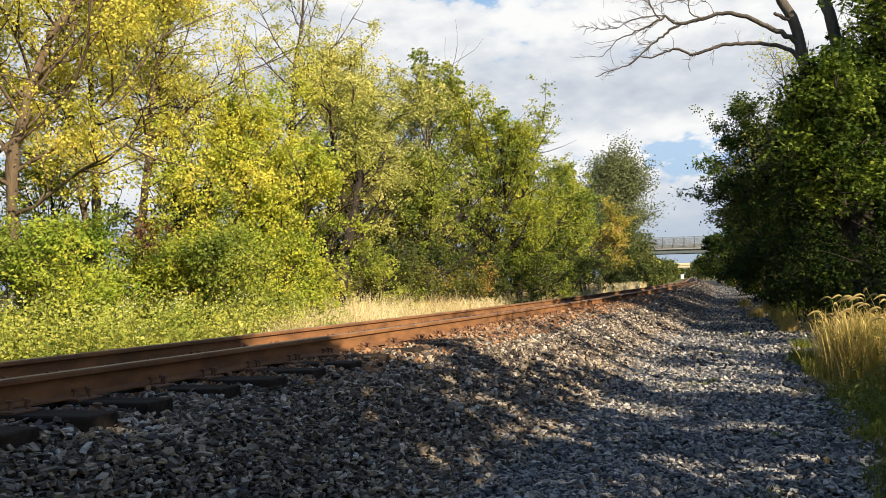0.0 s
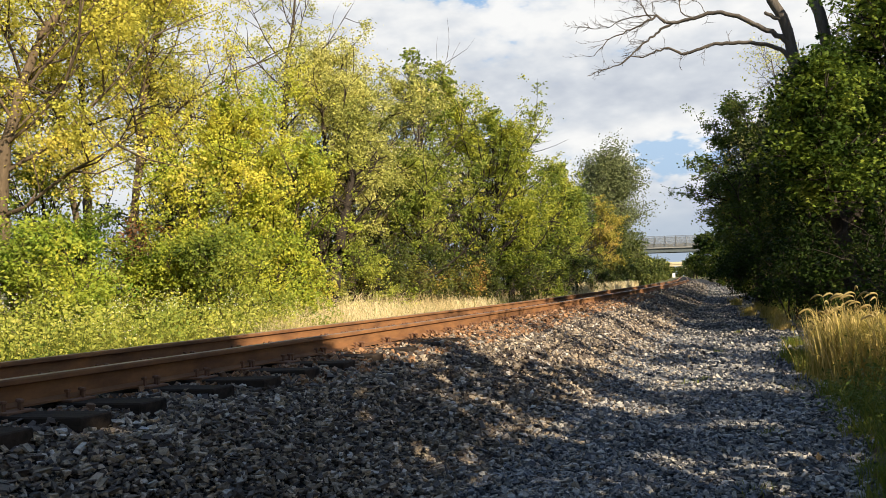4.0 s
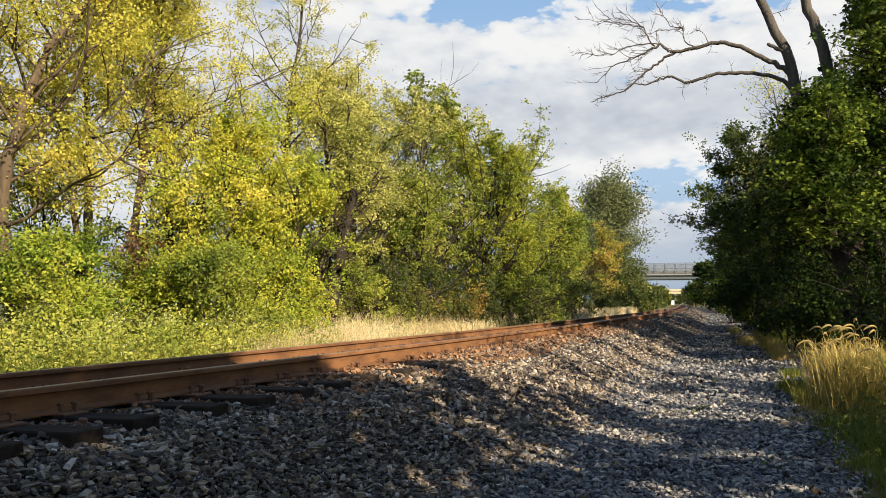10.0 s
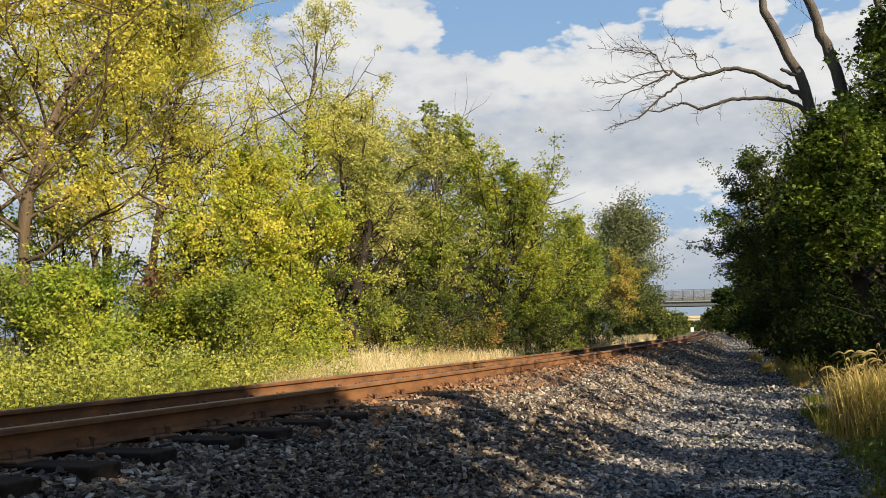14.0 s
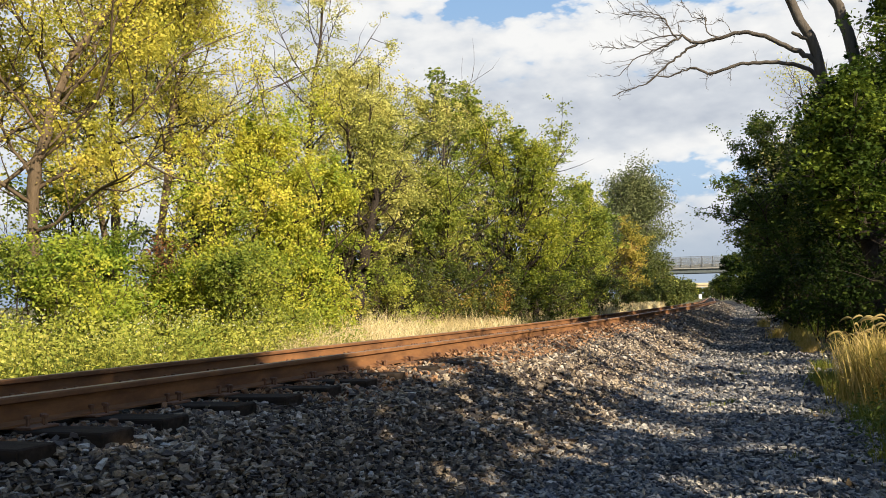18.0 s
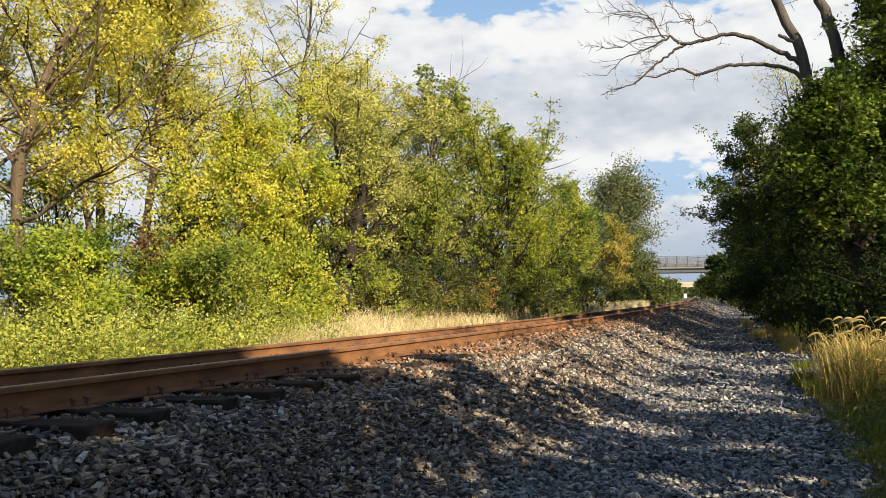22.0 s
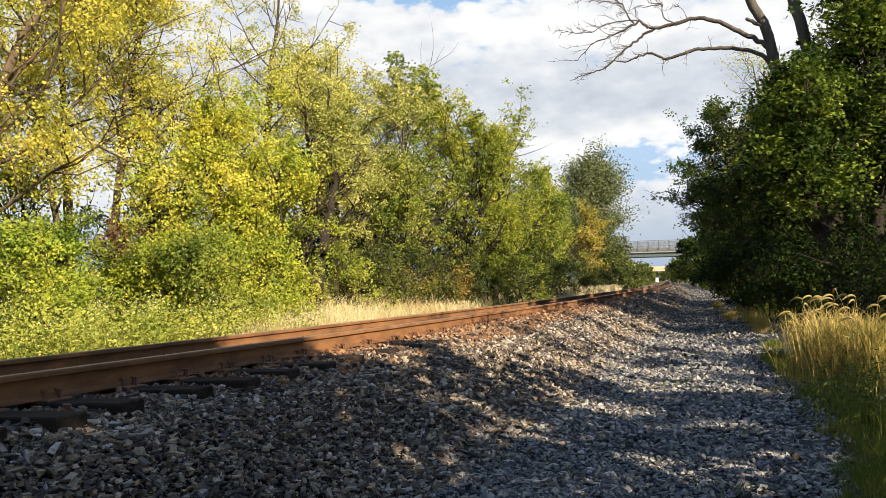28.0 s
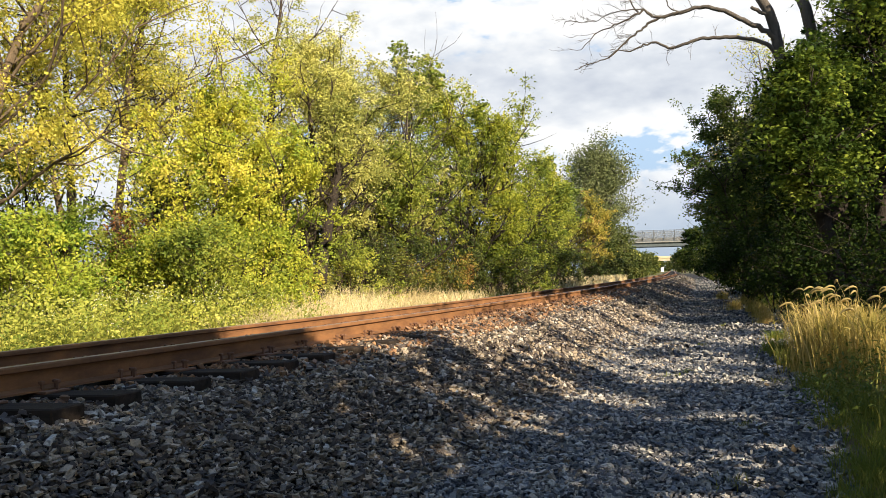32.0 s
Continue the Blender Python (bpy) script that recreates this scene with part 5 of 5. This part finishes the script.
G_LABEL = "clump of tall golden foxtail grass with drooping seed heads"
for i, (bearing, r, n, h, k) in enumerate([(1464, 10.7, 300, 0.92, 5), (1480, 10.5, 290, 1.08, 6), (1498, 10.1, 280, 1.06, 6), (1518, 10.4, 280, 1.04, 5), (1540, 9.9, 250, 0.98, 5), (1566, 9.6, 220, 0.95, 4), (1596, 9.4, 160, 0.9, 3)]):
    grass_clump(bearing, r, n, h, k, 200 + i, G_LABEL)
for i, (bearing, r, n, h) in enumerate([(1388, 13.2, 260, 0.32), (1404, 12.4, 280, 0.38), (1420, 11.6, 280, 0.36), (1394, 15.0, 220, 0.32), (1446, 11.0, 240, 0.40), (1462, 9.2, 180, 0.28), (1494, 8.5, 100, 0.32), (1530, 8.2, 100, 0.38), (1560, 7.6, 200, 0.40), (1590, 7.2, 200, 0.42), (1620, 6.8, 200, 0.42),
                                        (1520, 6.9, 160, 0.26), (1552, 6.4, 110, 0.28), (1584, 6.1, 120, 0.30), (1534, 5.6, 130, 0.20), (1552, 5.3, 150, 0.24), (1574, 5.1, 180, 0.26), (1596, 5.3, 200, 0.30), (1612, 5.7, 320, 0.32), (1536, 4.9, 200, 0.16), (1560, 4.7, 240, 0.20)]):
    grass_clump(bearing, r, n, h, 0, 220 + i, "low tuft of green grass in the shade" if r < 9 else "low tuft of bright green grass", gold=False)
for i, (bearing, r, n, h) in enumerate([(1372, 20.0, 300, 0.50), (1350, 25.0, 340, 0.6), (1366, 22.5, 340, 0.6), (1318, 27.0, 260, 0.5), (1336, 31.0, 300, 0.6), (1296, 36.0, 300, 0.6)]):
    grass_clump(bearing, r, n, h, 0, 260 + i, "tuft of yellowing grass at the edge of the woods")
for i, (bearing, r) in enumerate([(1260, 14.5), (1346, 6.9), (1395, 9.6), (1330, 5.2), (1240, 10.5), (1300, 19.0), (1210, 10.2)]):
    grass_clump(bearing, r, 40, 0.12, 0, 240 + i, "small tuft of grass growing through the gravel", gold=False)


def leaf_litter():
    """Fallen leaves on the verge beside the path."""
    rng = np.random.RandomState(36)
    u, y, p = scatter(rng, 4200, 4.1, 6.4, 3.0, 16.0)
    p[:, 2] += 0.018
    p = p[rng.uniform(size=len(p)) < np.interp(u, [4.1, 4.7], [0.15, 1.0])]
    tagged(part_mesh("leaf_litter", leaves_mesh("leaf_litter", p, 0.07, 0.05, rng, M_LITTER, flat=0.95, hang=0.0)), "brown fallen leaves on the verge beside the path", "leaf litter", kind="stuff")


leaf_litter()


# ---- overpasses ----
def overpass(name, label, bearing, r, low, girder, deck, parapet, fence, half, side_mat, clear):
    x, y = at(bearing, r)
    ob = thing(name, (x, y, 0), label, "bridge", turn=5.5)
    for k in range(5):
        bm = bmesh.new()
        box(bm, -half, half, k * 2.2 - 0.2, k * 2.2 + 0.2, low, girder)
        box(bm, -half, half, k * 2.2 - 0.35, k * 2.2 + 0.35, low - 0.06, low + 0.01)
        part("girder", bm, M_GIRDER if fence else side_mat, ob)
    bm = bmesh.new()
    box(bm, -half, half, -0.7, 9.5, girder, deck, 0.03)
    part("deck", bm, side_mat, ob)
    for yy in (-0.4, 8.9):
        bm = bmesh.new()
        box(bm, -half, half, yy, yy + 0.3, deck, parapet, 0.03)
        part("parapet", bm, side_mat, ob)
    for sx in (-1, 1):
        bm = bmesh.new()
        box(bm, min(sx * clear, sx * half), max(sx * clear, sx * half), 0.0, 9.0, -0.5, low - 0.06, 0.05)
        part("abutment", bm, side_mat, ob)
    if fence:
        for yy in (-0.62, 9.42):
            for k in range(int(half * 2 / 2.75) + 1):
                bm = bmesh.new()
                xx = -half + k * 2.75
                box(bm, xx - 0.08, xx + 0.08, yy - 0.08, yy + 0.08, deck, fence)
                part("fence_post", bm, M_STEEL, ob)
            for zz in (fence - 0.05, parapet + 0.55, deck + 0.12):
                bm = bmesh.new()
                box(bm, -half, half, yy - 0.03, yy + 0.03, zz - 0.03, zz + 0.04)
                part("fence_rail", bm, M_STEEL, ob)
            bm = bmesh.new()
            box(bm, -half, half, yy - 0.01, yy + 0.01, deck, fence - 0.05)
            part("fence_mesh", bm, M_WIRE, ob, "see-through chain-link mesh")
    return ob


overpass("overpass", "road overpass with dark girders and chain-link fence", 1192, 232, 7.75, 8.75, 9.05, 10.0, 12.1, 22, M_CONCRETE, 11)
overpass("far_overpass", "far sunlit tan concrete overpass", 1188, 600, 7.9, 9.3, 10.2, 10.9, 0, 40, M_TAN, 7.5)


# made-up block for a far bright spot whose nature is unknown
def shed():
    x, y = at(1187, 560)
    ob = thing("trackside_shed", (x, y, 0.0), "small white block far down the track", "shed")
    bm = bmesh.new()
    box(bm, -0.8, 0.8, -1.1, 1.1, -0.3, 3.0, 0.03)
    part("walls", bm, M_WHITE, ob)
    bm = bmesh.new()
    box(bm, -0.95, 0.95, -1.25, 1.25, 3.0, 3.2, 0.03)
    part("roof", bm, M_STEEL, ob)


shed()


# ---- clouds ----
def cloud_material():
    """Heaped clouds with crisp tops, grey bases and blue gaps, hazier towards the horizon."""
    k = Nodes("clouds")
    co = k.node("ShaderNodeMapping", Vector=k.coords(), Scale=(1 / 2500, 1 / 2500, 1 / 2500)).outputs[0]
    el = k.node("ShaderNodeSeparateXYZ", Vector=co).outputs[2]

    def field(side, lift, detail):
        v = k.node("ShaderNodeMapping", Vector=co, Scale=(3.6, 3.6, 7.6), Location=(1.7 + side, 0.4, 0.9 + lift)).outputs[0]
        big = k.noise(1.0, detail, 0.5, vec=v)
        heap = k.node("ShaderNodeTexVoronoi", Vector=v, Scale=4.0, Detail=detail * 0.6, Roughness=0.5)
        heap.feature = "SMOOTH_F1"
        puff = k.node("ShaderNodeTexVoronoi", Vector=v, Scale=10.0, Detail=detail * 0.5, Roughness=0.55)
        puff.feature = "SMOOTH_F1"
        heaped = k.math("ADD", big, k.math("MULTIPLY", k.math("SUBTRACT", 0.42, heap.outputs["Distance"]), 0.18))
        return k.math("ADD", heaped, k.math("MULTIPLY", k.math("SUBTRACT", 0.42, puff.outputs["Distance"]), 0.10))

    a, soft_a, soft_b = field(0.0, 0.0, 6.0), field(0.0, 0.0, 1.5), field(-0.10, -0.16, 1.5)
    grey = lambda q: (q, q, q)
    cover = k.ramp(el, [(0.0, grey(0.80)), (0.06, grey(0.74)), (0.115, grey(0.66)), (0.15, grey(0.585)), (0.185, grey(0.585)), (0.22, grey(0.74)), (0.30, grey(0.74)), (0.335, grey(0.65)), (0.385, grey(0.50)), (1.0, grey(0.44))])
    dens = k.math("ADD", a, k.math("SUBTRACT", cover, 0.435))
    alpha = k.ramp(dens, [(0.485, grey(0.0)), (0.52, grey(0.85)), (0.57, grey(1.0))])
    lit = k.math("ADD", k.math("ADD", 0.93, k.math("MULTIPLY", k.math("SUBTRACT", soft_a, soft_b), 2.0)), k.math("MULTIPLY", k.math("SUBTRACT", a, soft_a), 2.0))
    base = k.ramp(el, [(0.15, grey(0.0)), (0.20, grey(0.36)), (0.245, grey(0.26)), (0.29, grey(0.0))])
    lit = k.math("SUBTRACT", lit, base)
    c = k.ramp(lit, [(0.15, (0.58, 0.63, 0.72)), (0.5, (0.76, 0.80, 0.86)), (0.8, (0.97, 0.98, 0.99)), (0.95, (1.05, 1.05, 1.04))])
    haze = k.ramp(el, [(0.02, grey(1.0)), (0.06, grey(0.75)), (0.13, grey(0.0))])
    c = k.mix(haze, c, (0.46, 0.56, 0.69))
    blue = k.ramp(el, [(0.0, (0.46, 0.60, 0.76)), (0.16, (0.52, 0.71, 0.94)), (0.36, (0.34, 0.56, 0.88)), (1.0, (0.12, 0.30, 0.68))])
    c = k.mix(alpha, blue, c)
    em = k.node("ShaderNodeEmission", Color=c, Strength=0.437)
    k.t.links.new(em.outputs[0], k.out.inputs[0])
    return k.m


def clouds():
    az = np.radians(np.linspace(20, 200, 60))
    el = np.radians(np.linspace(-1.5, 62, 30))
    A, E = np.meshgrid(az, el)
    co = np.stack([np.cos(A) * np.cos(E), np.sin(A) * np.cos(E), np.sin(E)], -1).reshape(-1, 3) * 2500
    i = (np.arange(29)[:, None] * 60 + np.arange(59)[None]).ravel()
    f = np.stack([i, i + 60, i + 61, i + 1], -1)
    ob = part_mesh("cloud_backdrop", mesh_of("clouds", co, f.ravel(), np.full(len(f), 4), cloud_material(), True))
    return tagged(ob, "bright cumulus clouds drifting over a blue sky", "clouds", kind="structure")


cloud_bank = clouds()


def motions():
    # the clouds drift slowly to the left
    walk(cloud_bank, [(0, pose(0, 0, 0, 0, 0, -0.7)), (16, pose(0, 0, 0)), (32, pose(0, 0, 0, 0, 0, 0.7))])


motions()
